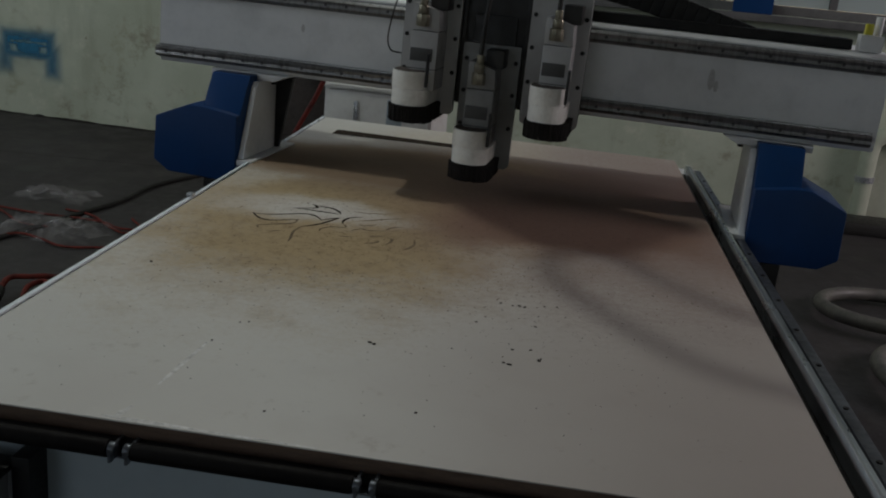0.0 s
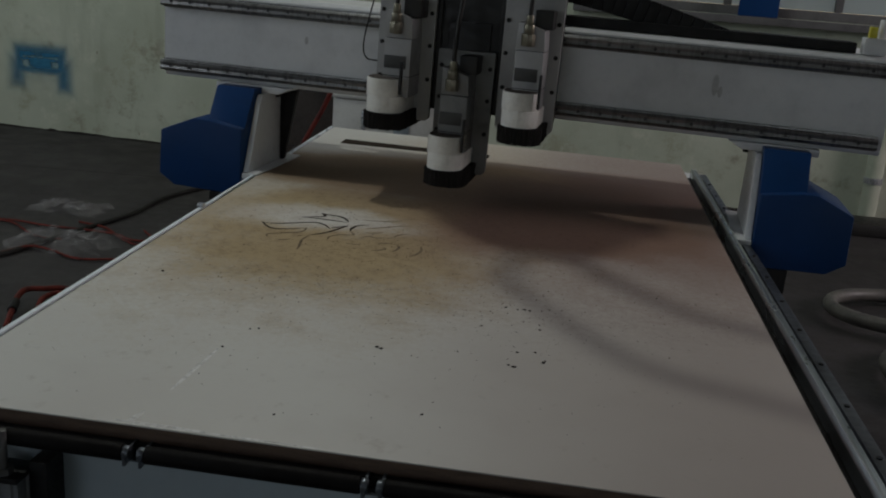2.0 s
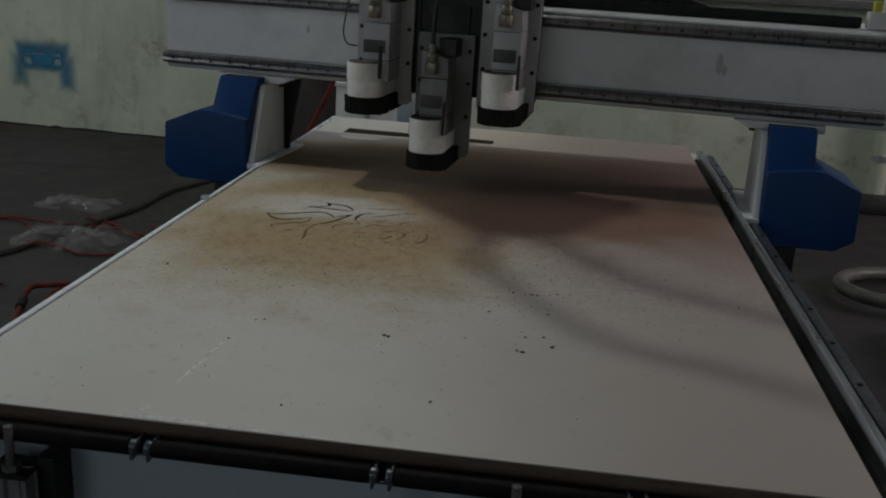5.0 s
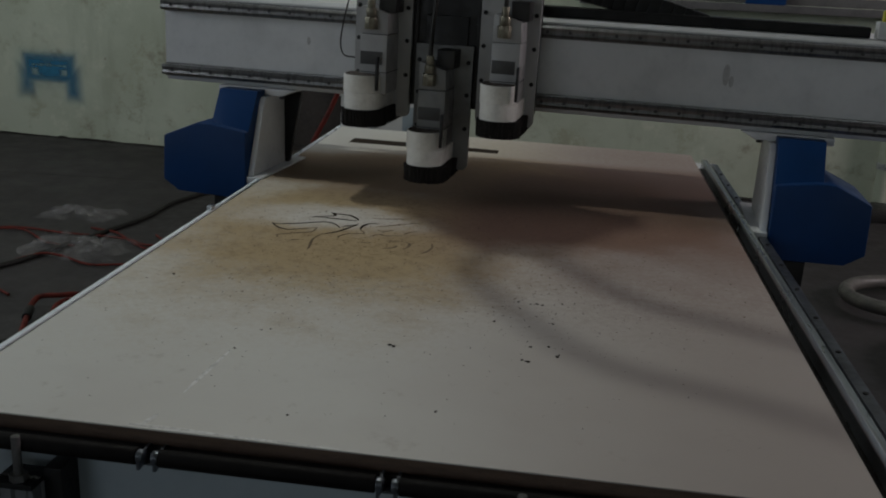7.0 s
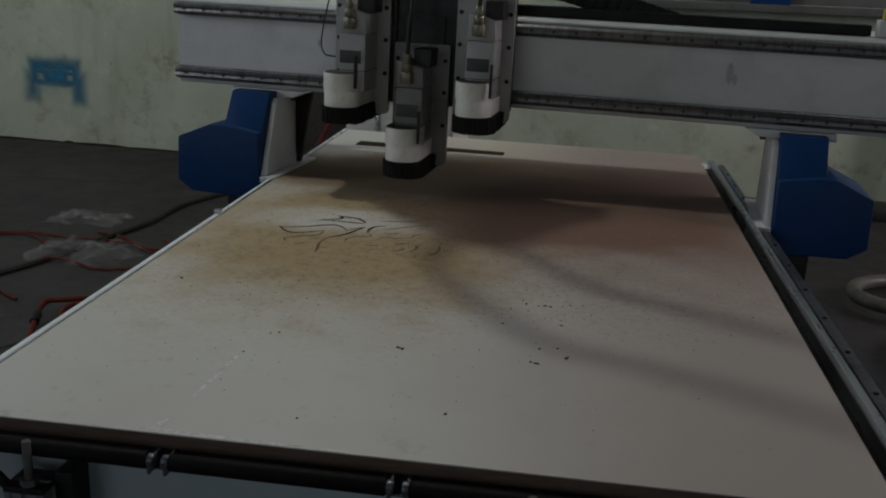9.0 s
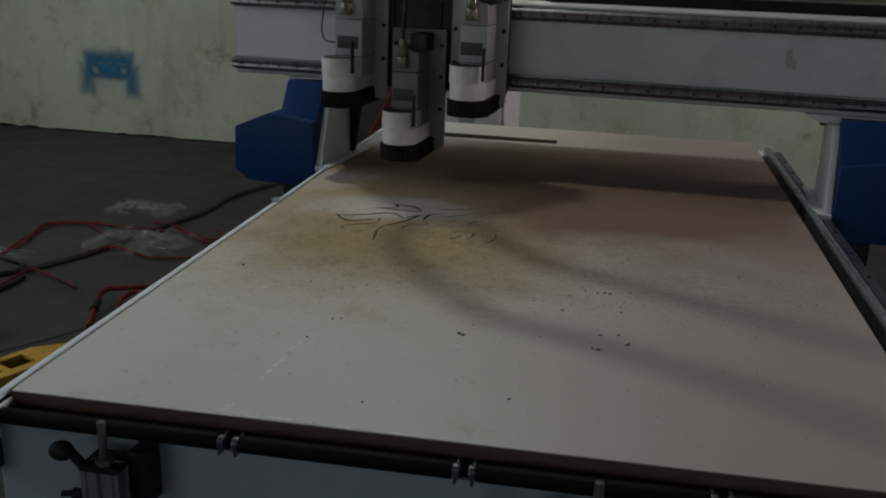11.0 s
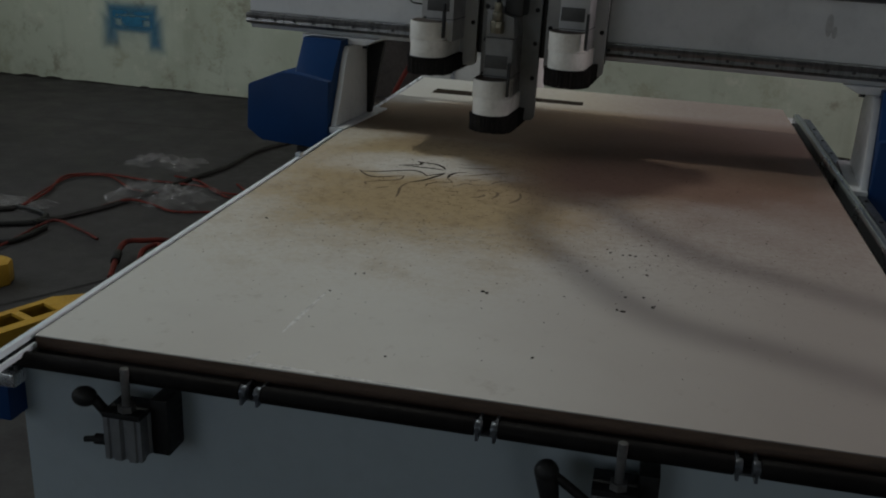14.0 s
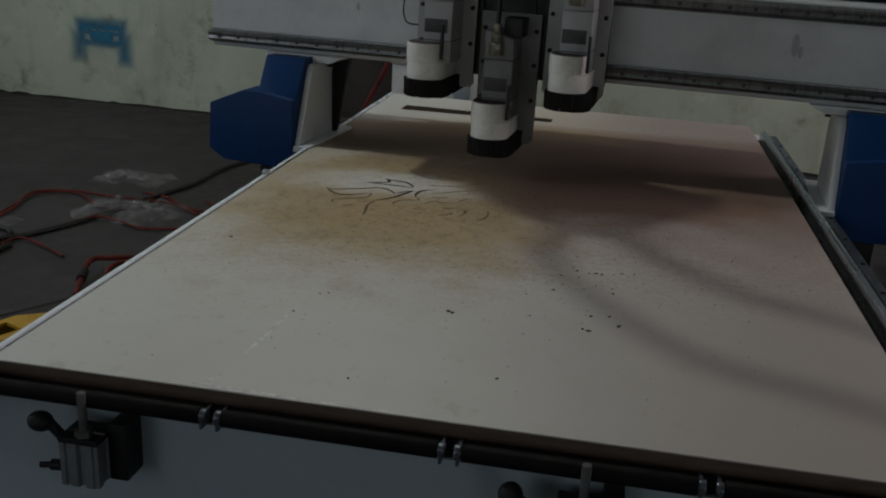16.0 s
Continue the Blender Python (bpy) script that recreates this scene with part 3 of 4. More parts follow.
def board():
    ob = empty("faced_board", pose(0, 0, 0), "white-faced fibreboard sheet dusted with brown sawdust and part engraved", "board")
    far_l, far_r = 2.60, 2.495
    core = [(-0.007, 0.0), (1.3055, 0.0), (1.3065, far_r), (-0.0565, far_l)]
    part("core", prism(B(), core, 0.779, 0.7975, axis="z"), MDF, ob, "brown fibreboard core")
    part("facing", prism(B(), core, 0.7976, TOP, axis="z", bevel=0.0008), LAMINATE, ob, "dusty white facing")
    # engraved bird, line by line: wing, then body and tail
    wing = (((0.147, 1.093), (0.161, 1.086), (0.201, 1.099), (0.255, 1.131), (0.282, 1.138), (0.303, 1.122), (0.321, 1.094)),
            ((0.149, 1.090), (0.176, 1.055), (0.201, 1.043), (0.225, 1.053), (0.267, 1.080)),
            ((0.357, 1.138), (0.343, 1.105), (0.322, 1.058), (0.290, 1.020)), ((0.357, 1.138), (0.347, 1.129), (0.320, 1.101)),
            ((0.228, 1.180), (0.275, 1.202), (0.275, 1.220), (0.261, 1.235)),
            ((0.261, 1.235), (0.284, 1.225), (0.315, 1.220), (0.338, 1.197), (0.349, 1.177)),
            ((0.228, 1.180), (0.261, 1.179), (0.291, 1.177), (0.327, 1.173), (0.349, 1.172)),
            ((0.406, 1.168), (0.380, 1.152), (0.371, 1.120), (0.373, 1.092)))
    tail = (((0.267, 1.080), (0.265, 1.043), (0.239, 1.021), (0.196, 0.993), (0.203, 0.969)),
            ((0.290, 1.020), (0.285, 0.975), (0.294, 0.920), (0.296, 0.892)),
            ((0.373, 1.092), (0.389, 1.062), (0.357, 1.051), (0.338, 1.024), (0.340, 1.002)),
            ((0.377, 1.210), (0.416, 1.215), (0.476, 1.235)), ((0.404, 1.131), (0.426, 1.144), (0.463, 1.175), (0.511, 1.205)),
            ((0.412, 1.096), (0.435, 1.098), (0.453, 1.115)), ((0.484, 1.078), (0.491, 1.100), (0.513, 1.124)),
            ((0.407, 1.035), (0.424, 1.064), (0.444, 1.058), (0.483, 1.071)), ((0.389, 0.983), (0.405, 0.983), (0.426, 0.990)),
            ((0.412, 0.946), (0.421, 0.952)), ((0.458, 0.948), (0.474, 0.956), (0.486, 0.973), (0.482, 0.984)),
            ((0.505, 0.954), (0.513, 0.981), (0.512, 1.006), (0.498, 1.018)),
            ((0.549, 0.929), (0.562, 0.956), (0.568, 0.990), (0.562, 1.022)), ((0.231, 0.949), (0.244, 0.959), (0.259, 0.970)),
            ((0.459, 1.006), (0.475, 1.019), (0.487, 1.023)))
    for lines, w, groove in ((wing, 0.0080, GROOVE), (tail, 0.0065, FAINT)):
        for pts in lines:
            part("engraved_line", ribbon(B(), pts, w, TOP + 0.0004, n=6, h=0.0003), groove, ob)
    # black slot strip near the far end
    s = math.tan(radians(SKEW))
    part("slot", prism(B(), [(0.055, 2.350), (0.604, 2.345 + 0.549 * s), (0.604, 2.285 + 0.549 * s), (0.055, 2.262)], TOP + 0.0004, TOP + 0.0016, axis="z"), GROOVE, ob, "dark slot across the far end")
    # a scuff further in, and glints painted along the front edge
    for pts, w in (([(0.332, 0.119), (0.336, 0.20), (0.340, 0.29)], 0.0085), ([(0.318, 0.004), (0.322, 0.022), (0.326, 0.045)], 0.011),
                   ([(0.300, 0.008), (0.36, 0.0065), (0.43, 0.006)], 0.011), ([(0.42, 0.005), (0.50, 0.004), (0.60, 0.003)], 0.005)):
        part("scuff_glint", ribbon(B(), pts, w, TOP + 0.0003, h=0.0005), SCUFFGLINT, ob, "pale mark for the scuff and the edge glints")


board()


def crumbs():
    """Loose chips and crumbs lying on the board."""
    rnd = random.Random(11)

    def grain(bm, x, y, r):
        m = Matrix.Translation((x, y, TOP + r * 0.4)) @ Matrix.Rotation(rnd.uniform(0, 6.28), 4, "Z") @ Matrix.Diagonal((r * rnd.uniform(0.8, 2.0), r, r * 0.6, 1))
        bmesh.ops.create_icosphere(bm, subdivisions=1, radius=1.0, matrix=m)

    bm = B()
    for x, y, r in ((0.088, 0.642, 0.0040), (0.344, 0.301, 0.0030), (0.592, 0.380, 0.0042), (0.600, 0.375, 0.0045), (0.709, 0.145, 0.0030),
                    (0.503, 0.084, 0.0030), (0.793, 0.663, 0.0030), (0.817, 0.656, 0.0030), (0.830, 0.660, 0.0032), (0.841, 0.657, 0.0034),
                    (0.879, 0.674, 0.0030), (0.903, 0.681, 0.0030), (0.765, 0.628, 0.0026), (0.757, 0.543, 0.0030), (0.865, 0.557, 0.0028),
                    (0.831, 0.433, 0.0032), (0.862, 0.441, 0.0030), (0.820, 0.371, 0.0035), (0.830, 0.366, 0.0040), (0.878, 0.399, 0.0042),
                    (0.881, 0.407, 0.0030), (1.100, 0.828, 0.0030), (0.360, 0.392, 0.0026), (0.374, 0.399, 0.0030)):
        grain(bm, x, y, r * 0.68)
    for i in range(30):
        grain(bm, rnd.gauss(0.84, 0.13), rnd.gauss(0.66, 0.13), rnd.uniform(0.0007, 0.0014))
    for i in range(70):
        grain(bm, rnd.uniform(0.05, 1.2), rnd.uniform(0.1, 1.0), rnd.uniform(0.0005, 0.0011))
    solid("dark_chips", bm, CHIP, "small dark chips scattered over the board", "wood chips", "stuff")
    bm = B()

    def crumb(x, y, r):
        """A flat eight-sided crumb."""
        a, k = rnd.uniform(0, 3.14), rnd.uniform(0.7, 1.6)
        u, v = Vector((math.cos(a), math.sin(a), 0)) * r * k, Vector((-math.sin(a), math.cos(a), 0)) * r
        c = Vector((x, y, TOP + r * 0.35))
        ring = [bm.verts.new(c + q) for q in (u, v, -u, -v)]
        top, foot = bm.verts.new(c + Vector((0, 0, r * 0.5))), bm.verts.new(c - Vector((0, 0, r * 0.4)))
        for n in range(4):
            bm.faces.new((ring[n], ring[(n + 1) % 4], top))
            bm.faces.new((ring[(n + 1) % 4], ring[n], foot))

    # thick round the engraving, thinner towards the middle of the board, single ones everywhere
    for cx, cy, sx, sy, count, big in ((0.42, 0.98, 0.32, 0.28, 1700, 0.0021), (0.74, 0.88, 0.26, 0.26, 900, 0.0019), (0.70, 0.90, 0.45, 0.55, 400, 0.0017)):
        for i in range(count):
            x, y = rnd.gauss(cx, sx), rnd.gauss(cy, sy)
            if 0.02 < x < 1.28 and 0.06 < y < 1.9:
                crumb(x, y, rnd.uniform(0.0006, big) * (0.6 + 0.4 * rnd.random()))
    solid("sawdust_crumbs", bm, CRUMB, "brown sawdust crumbs round the engraving", "sawdust", "stuff")


crumbs()

# ---- gantry ----
# the gantry's own space: x along the beam from its middle, y = 0 at the beam's front face, z from the floor


def gantry():
    g = empty("router_gantry", pose(0.67, 1.70, 0, 0, TILT, SKEW), "white router gantry with blue foot covers", "gantry")
    half, right, z0, z1 = 1.087, 1.046, 1.050, 1.315
    bm = B()
    prism(bm, [(0.0, z0 + 0.012), (0.012, z0), (0.43, z0), (0.43, z1), (0.012, z1), (0.0, z1 - 0.012)], -half, right, axis="x", bevel=0.002)
    part("beam", bm, WHITE, g, "white painted steel beam")
    for z in (z0 + 0.018, z1 - 0.052):
        part("rail_seat", box(B(), -half + 0.004, right - 0.016, -0.012, -0.0005, z - 0.004, z + 0.036, 0.001), RAILSTEEL, g)
        rail = B()
        prism(rail, [(-0.0125, z), (-0.0125, z + 0.031), (-0.024, z + 0.031), (-0.030, z + 0.024), (-0.027, z + 0.0155), (-0.030, z + 0.007), (-0.024, z)], -half, right - 0.016, axis="x", bevel=0.0008)
        r = part("guide_rail", rail, RAILSTEEL, g, "dull steel guide rail")
        me = bpy.data.meshes.get("beam_bolt") or mesh_of("beam_bolt", rod(B(), (0, 0, 0), (0, -0.0025, 0), 0.0050, 10), BOLT)
        for i in range(33):
            ob = new("beam_bolt", me)
            ob.parent = r
            ob.matrix_basis = pose(-half + 0.035 + i * 0.0635, -0.0275, z + 0.0155)
    # oily smudges on the face of the beam
    for x, z, w, hh in ((0.585, 1.195, 0.010, 0.030), (0.60, 1.178, 0.007, 0.016), (-0.62, 1.20, 0.006, 0.012)):
        bm = B()
        bmesh.ops.create_uvsphere(bm, u_segments=10, v_segments=6, radius=1.0, matrix=Matrix.Translation((x, 0.0, z)) @ Matrix.Diagonal((w, 0.0006, hh, 1)))
        part("smudge", bm, SMUDGE, g, "grey oily smudge")
    # cable tray and drag chain on the beam
    part("chain_tray", box(B(), -0.10, 0.935, 0.013, 0.12, z1 + 0.002, z1 + 0.030, 0.003), BLACK, g, "black cable tray")
    # tray along the back of the beam: a narrow lip at one end, then a closed plate
    bm = B()
    box(bm, -1.05, -0.59, 0.468, 0.500, z1 - 0.030, z1 - 0.012, 0.002)
    box(bm, -0.589, right - 0.02, 0.4305, 0.500, z1 - 0.030, z1 - 0.012, 0.002)
    box(bm, -1.05, -0.72, 0.4305, 0.4675, z1 - 0.030, z1 - 0.012, 0.002)
    part("back_tray", bm, DARKSTEEL, g, "dark steel tray on the back of the beam")
    # end stop with yellow cap
    stop = part("end_stop", box(B(), 0.952, 1.012, 0.01, 0.06, z1 + 0.001, z1 + 0.045, 0.003), WHITE, g)
    part("cap", box(B(), 0.957, 0.977, -0.004, 0.018, z1 + 0.046, z1 + 0.075, 0.003), YELLOWTIP, stop, "yellow cap")
    part("post", rod(B(), (0.995, 0.03, z1 + 0.0455), (0.995, 0.03, z1 + 0.095), 0.011, 12, bevel=0.002), WHITE, stop)
    for s in (-1, 1):
        foot_side(g, s, z0)
    return g


def foot_side(g, s, z0):
    xi = 0.735 if s < 0 else 0.719
    foot = empty("foot", pose(0, 0, 0), "", "")
    foot.parent = g
    # base plate, upright with a tapering side, head plate under the beam
    part("base_plate", box(B(), s * (xi - 0.03), s * (xi + 0.018), -0.150, 0.215, 0.785, 0.803, 0.002), WHITE, foot, "white base plate")
    bm = B()
    far = 0.110 if s < 0 else 0.165
    prism(bm, [(-0.140, 0.8035), (far, 0.8035), (far - 0.012, z0 - 0.022), (-0.045, z0 - 0.022), (-0.060, z0 - 0.04)], s * xi, s * (xi + 0.018), axis="x", bevel=0.003)
    part("upright", bm, WHITE, foot, "white upright plate")
    part("back_web", box(B(), s * (xi + 0.019), s * (xi + 0.16), 0.075, 0.095, 0.8035, z0 - 0.022, 0.002), WHITE, foot)
    bm = B()
    prism(bm, [(s * (xi - 0.075), z0 - 0.001), (s * (xi + 0.17), z0 - 0.001), (s * (xi + 0.17), z0 - 0.0215), (s * (xi - 0.035), z0 - 0.0215)], -0.012, 0.17, bevel=0.002)
    part("head_plate", bm, WHITE, foot)
    part("bolt", rod(B(), (s * (xi - 0.02), 0.03, z0 - 0.034), (s * (xi - 0.02), 0.03, z0 - 0.022), 0.009, 6), BLACK, foot)
    if s < 0:
        wedge = [(s * (xi - 0.050), z0 - 0.022), (s * (xi + 0.10), z0 - 0.022), (s * (xi + 0.10), 0.8035), (s * (xi - 0.010), 0.8035)]
        part("back_plate", prism(B(), wedge, 0.1115, 0.135, bevel=0.002), BLACK, foot, "black tapering back plate")
    # blue covers
    bm = B()
    xc = xi + 0.020
    ow = 0.262 if s < 0 else 0.244
    pts = [(s * xc, 0.935), (s * (xc + 0.105), 0.950), (s * (xc + 0.6 * ow), 0.950), (s * (xc + ow), 0.905), (s * (xc + ow + 0.004), 0.770), (s * (xc + ow - 0.045), 0.738), (s * xc, 0.733)]
    prism(bm, pts, -0.155, 0.10, bevel=0.006)
    part("motor_cover", bm, BLUE, foot, "blue sheet steel motor cover")
    bm = B()
    zt = z0 - 0.004
    prism(bm, [(-0.153, 0.900), (0.0, 0.900), (0.0, zt), (-0.065, zt)], s * (xc - 0.001), s * (xc + 0.122), axis="x", bevel=0.003)
    part("upper_cover", bm, BLUE, foot, "blue sloping upper cover")
    part("wiper", box(B(), s * (xc + 0.01), s * (xc + 0.105), -0.145, 0.0, 0.665 if s > 0 else 0.705, 0.732, 0.003), BLACK, foot, "black wiper block")


def spindle_unit(carriage, x, drop, top, cast, body, cup):
    """One of the three spindles on its slide; body and cup: how far they sit off the middle of the plate."""
    u = empty("spindle_unit", pose(x, 0, -drop), "", "")
    u.parent = carriage
    w = 0.0825
    bm = B()
    prism(bm, [(-w, 1.020), (-w + 0.01, 1.010), (w - 0.01, 1.010), (w, 1.020), (w, top), (-w, top)], -0.088, -0.070, axis="y", bevel=0.002)
    plate = part("slide_plate", bm, cast, u, "grey aluminium slide plate")
    me = bpy.data.meshes.get("plate_bolt") or mesh_of("plate_bolt", rod(B(), (0, 0, 0), (0, -0.003, 0), 0.0062, 12), BLACK)
    for sx in (-1, 1):
        for z in (1.13, 1.225, 1.315, 1.41, 1.52):
            if z < top - 0.01:
                ob = new("plate_bolt", me)
                ob.parent = plate
                ob.matrix_basis = pose(sx * (w - 0.012), -0.0885, z)
    # square spindle body: lower casting, neck, dark head
    b0, b1 = body - 0.040, body + 0.038
    bm = B()
    box(bm, b0, b1, -0.205, -0.0885, 1.085, 1.245, 0.005)
    prism(bm, [(b0, 1.2455), (b1, 1.2455), (b1 - 0.004, 1.300), (b0 + 0.016, 1.318), (b0, 1.318)], -0.198, -0.0885, bevel=0.003)
    part("spindle_body", bm, cast, u, "square cast spindle body")
    part("spindle_head", box(B(), body, body + 0.050, -0.170, -0.0885, 1.302, 1.352, 0.004), DARKSTEEL, u)
    part("label_plate", box(B(), b0 + 0.004, b0 + 0.066, -0.2075, -0.2052, 1.164, 1.199, 0.0005), LABELGREY, u, "dark label plate")
    part("body_seam", box(B(), b0 - 0.0005, b1 + 0.0005, -0.2058, -0.0885, 1.1425, 1.1445), DARKSTEEL, u)
    g = body - 0.008
    bm = B()
    rod(bm, (g, -0.209, 1.258), (g, -0.209, 1.290), 0.0185, 8, bevel=0.002)
    rod(bm, (g, -0.209, 1.290), (g, -0.209, 1.314), 0.0145, 16, bevel=0.003)
    rod(bm, (g, -0.209, 1.314), (g, -0.209, 1.338), 0.0105, 14, bevel=0.001)
    part("cable_gland", bm, BRASS, u, "dull brass cable gland")
    part("cable", tube(B(), [(g, -0.209, 1.336), (g + 0.002, -0.203, 1.42), (g + 0.008, -0.182, 1.52), (g + 0.011, -0.12, 1.64)], 0.006, 10), BLACKCABLE, u)

    # dust shroud: round cup in front, a lower flange drawn out to the back, a bristle skirt under it
    def stadium(r, back, n=14):
        pts = [(r * math.cos(math.pi + math.pi * i / n), r * math.sin(math.pi + math.pi * i / n)) for i in range(n + 1)]
        return pts + [(r, back), (-r, back)]

    cy = -0.215
    ring = [(px + cup, cy - 0.006 + py) for px, py in stadium(0.0485, 0.060)]
    bm = prism(B(), ring, 1.0905, 1.138, axis="z", bevel=0.0008)
    part("shroud", bm, SHROUD, u, "white plastic dust shroud")
    # dark sheet on the solid cup stands for the shade in its mouth
    rim = [(px * 0.93 + cup, cy - 0.006 + py * 0.93) for px, py in stadium(0.0485, 0.050)]
    part("mouth_shade", prism(B(), rim, 1.1382, 1.1395, axis="z"), DARKBROWN, u, "dark sheet for the shade inside the shroud")
    low = [(px + cup + 0.0035, cy - 0.004 + py) for px, py in stadium(0.0500, 0.165)]
    part("shroud_flange", prism(B(), low, 1.0455, 1.0902, axis="z", bevel=0.0012), SHROUD, u, "white plastic shroud flange")
    bm = B()
    rnd = random.Random(int(1000 * (x + 1)))
    outer = stadium(0.0555, 0.175, 44)
    outer = outer[:-2] + [(0.0555, 0.175 * i / 10) for i in range(1, 11)] + [(-0.0555, 0.175 * i / 10) for i in range(10, 0, -1)]
    ox = cup + 0.007
    prism(bm, [(px * 0.97 + ox, cy + py * 0.97) for px, py in outer], 1.006, 1.0445, axis="z")
    for px, py in outer:
        for k in range(3):
            q = rnd.uniform(-0.003, 0.003)
            rod(bm, (px + q + ox, cy + py + q, 1.045), (px * 1.03 + ox + rnd.uniform(-0.002, 0.002), cy + py * 1.03 + rnd.uniform(-0.002, 0.002), 1.001 + rnd.uniform(-0.002, 0.002)), 0.0040, 5, r2=0.0022)
    part("brush", bm, BRISTLE, u, "black bristle skirt")
    part("bracket_arm", box(B(), cup + 0.050, cup + 0.057, -0.262, -0.246, 1.100, 1.19, 0.002), DARKSTEEL, u)
    return u


def carriage():
    c = empty("spindle_carriage", pose(0.47, 1.70, 0, 0, 0, SKEW), "three-spindle router carriage with white dust shrouds", "router carriage")
    part("back_plate", box(B(), -0.262, 0.262, -0.060, -0.042, 1.045, 1.62, 0.003), DARKSTEEL, c, "dark steel back plate")
    for z in (1.075, 1.266):
        for x in (-0.20, 0.0, 0.20):
            part("rail_block", box(B(), x - 0.035, x + 0.035, -0.0415, -0.0125, z - 0.004, z + 0.030, 0.002), DARKSTEEL, c)
    for x in (-0.09, 0.09):
        part("slide_rail", box(B(), x - 0.006, x + 0.006, -0.0695, -0.0605, 1.05, 1.62, 0.001), DARKSTEEL, c)
    for x in (-0.18, 0.0, 0.18):
        part("slide_block", box(B(), x - 0.06, x + 0.06, -0.0697, -0.0602, 1.12, 1.30, 0.001), DARKSTEEL, c)
    spindle_unit(c, -0.18, 0.0, 1.62, ALUGREY, 0.008, -0.0185)
    spindle_unit(c, 0.0, 0.138, 1.36, DARKERGREY, -0.003, -0.0135)
    spindle_unit(c, 0.18, -0.002, 1.62, ALUGREY, 0.012, 0.001)
    for x in (-0.18, 0.0, 0.18):
        part("lift_cylinder", rod(B(), (x, -0.11, 1.622), (x, -0.11, 1.73), 0.032, 18, bevel=0.003), ALU, c)
    part("lift_plate", box(B(), -0.262, 0.262, -0.16, -0.02, 1.7305, 1.75, 0.003), ALUGREY, c)
    # unseen fan over the spindles, added for its shadow, dust hoses leaving in front
    fan = [(-0.255, -0.19), (-0.16, -0.30), (-0.05, -0.40), (0.05, -0.42), (0.10, -0.36), (0.17, -0.22), (0.20, -0.162), (-0.255, -0.162)]
    part("shadow_fan", prism(B(), fan, 1.735, 1.815, axis="z", bevel=0.01), ALUGREY, c, "unseen grey fan-shaped plate added to shade the board")
    # thin wire loop at the side of the plate
    part("wire_loop", tube(B(), [(-0.262, -0.075, 1.42), (-0.285, -0.085, 1.33), (-0.305, -0.09, 1.22), (-0.295, -0.092, 1.175), (-0.262, -0.089, 1.168)], 0.0022, 8), BLACKCABLE, c)
    # drag chain: links falling from the carriage to the tray
    chain = empty("drag_chain", pose(0, 0, 0), "", "")
    chain.parent = c
    line = smooth_line([(0.20, 0.08, 1.418), (0.30, 0.08, 1.405), (0.42, 0.08, 1.383), (0.54, 0.08, 1.352), (0.66, 0.08, 1.320), (0.70, 0.08, 1.310)], 4)
    for a, b in zip(line, line[1:]):
        d = (b - a)
        ang = math.degrees(math.atan2(d.z, d.x))
        bm = box(B(), -0.002, d.length * 0.93, -0.045, 0.045, -0.035, 0.035, 0.004)
        part("link", bm, BLACK, chain, "", pose(*a, 0, -ang, 0))
    # dust hoses: from the shrouds up and over to the collector side
    for pts in ([(-0.02, -0.22, 1.816), (-0.06, -0.34, 1.90), (-0.081, -0.51, 1.96), (0.01, -0.655, 1.95), (0.118, -0.788, 1.95), (0.20, -0.845, 1.95), (0.30, -0.87, 1.97), (0.44, -0.88, 2.22), (0.66, -0.84, 3.0), (0.8, -0.7, 4.2)],
                [(0.12, -0.20, 1.816), (0.06, -0.27, 1.90), (0.041, -0.373, 1.96), (0.199, -0.556, 1.95), (0.305, -0.606, 1.95), (0.37, -0.636, 1.97), (0.50, -0.66, 2.25), (0.72, -0.62, 3.0), (0.85, -0.5, 4.2)]):
        part("dust_hose", tube(B(), pts, 0.023, 14, 10, 0.05), GREYHOSE, c, "ribbed grey dust hose")
    return c


GANTRY = gantry()
CARRIAGE = carriage()

# ---- things round the machine ----


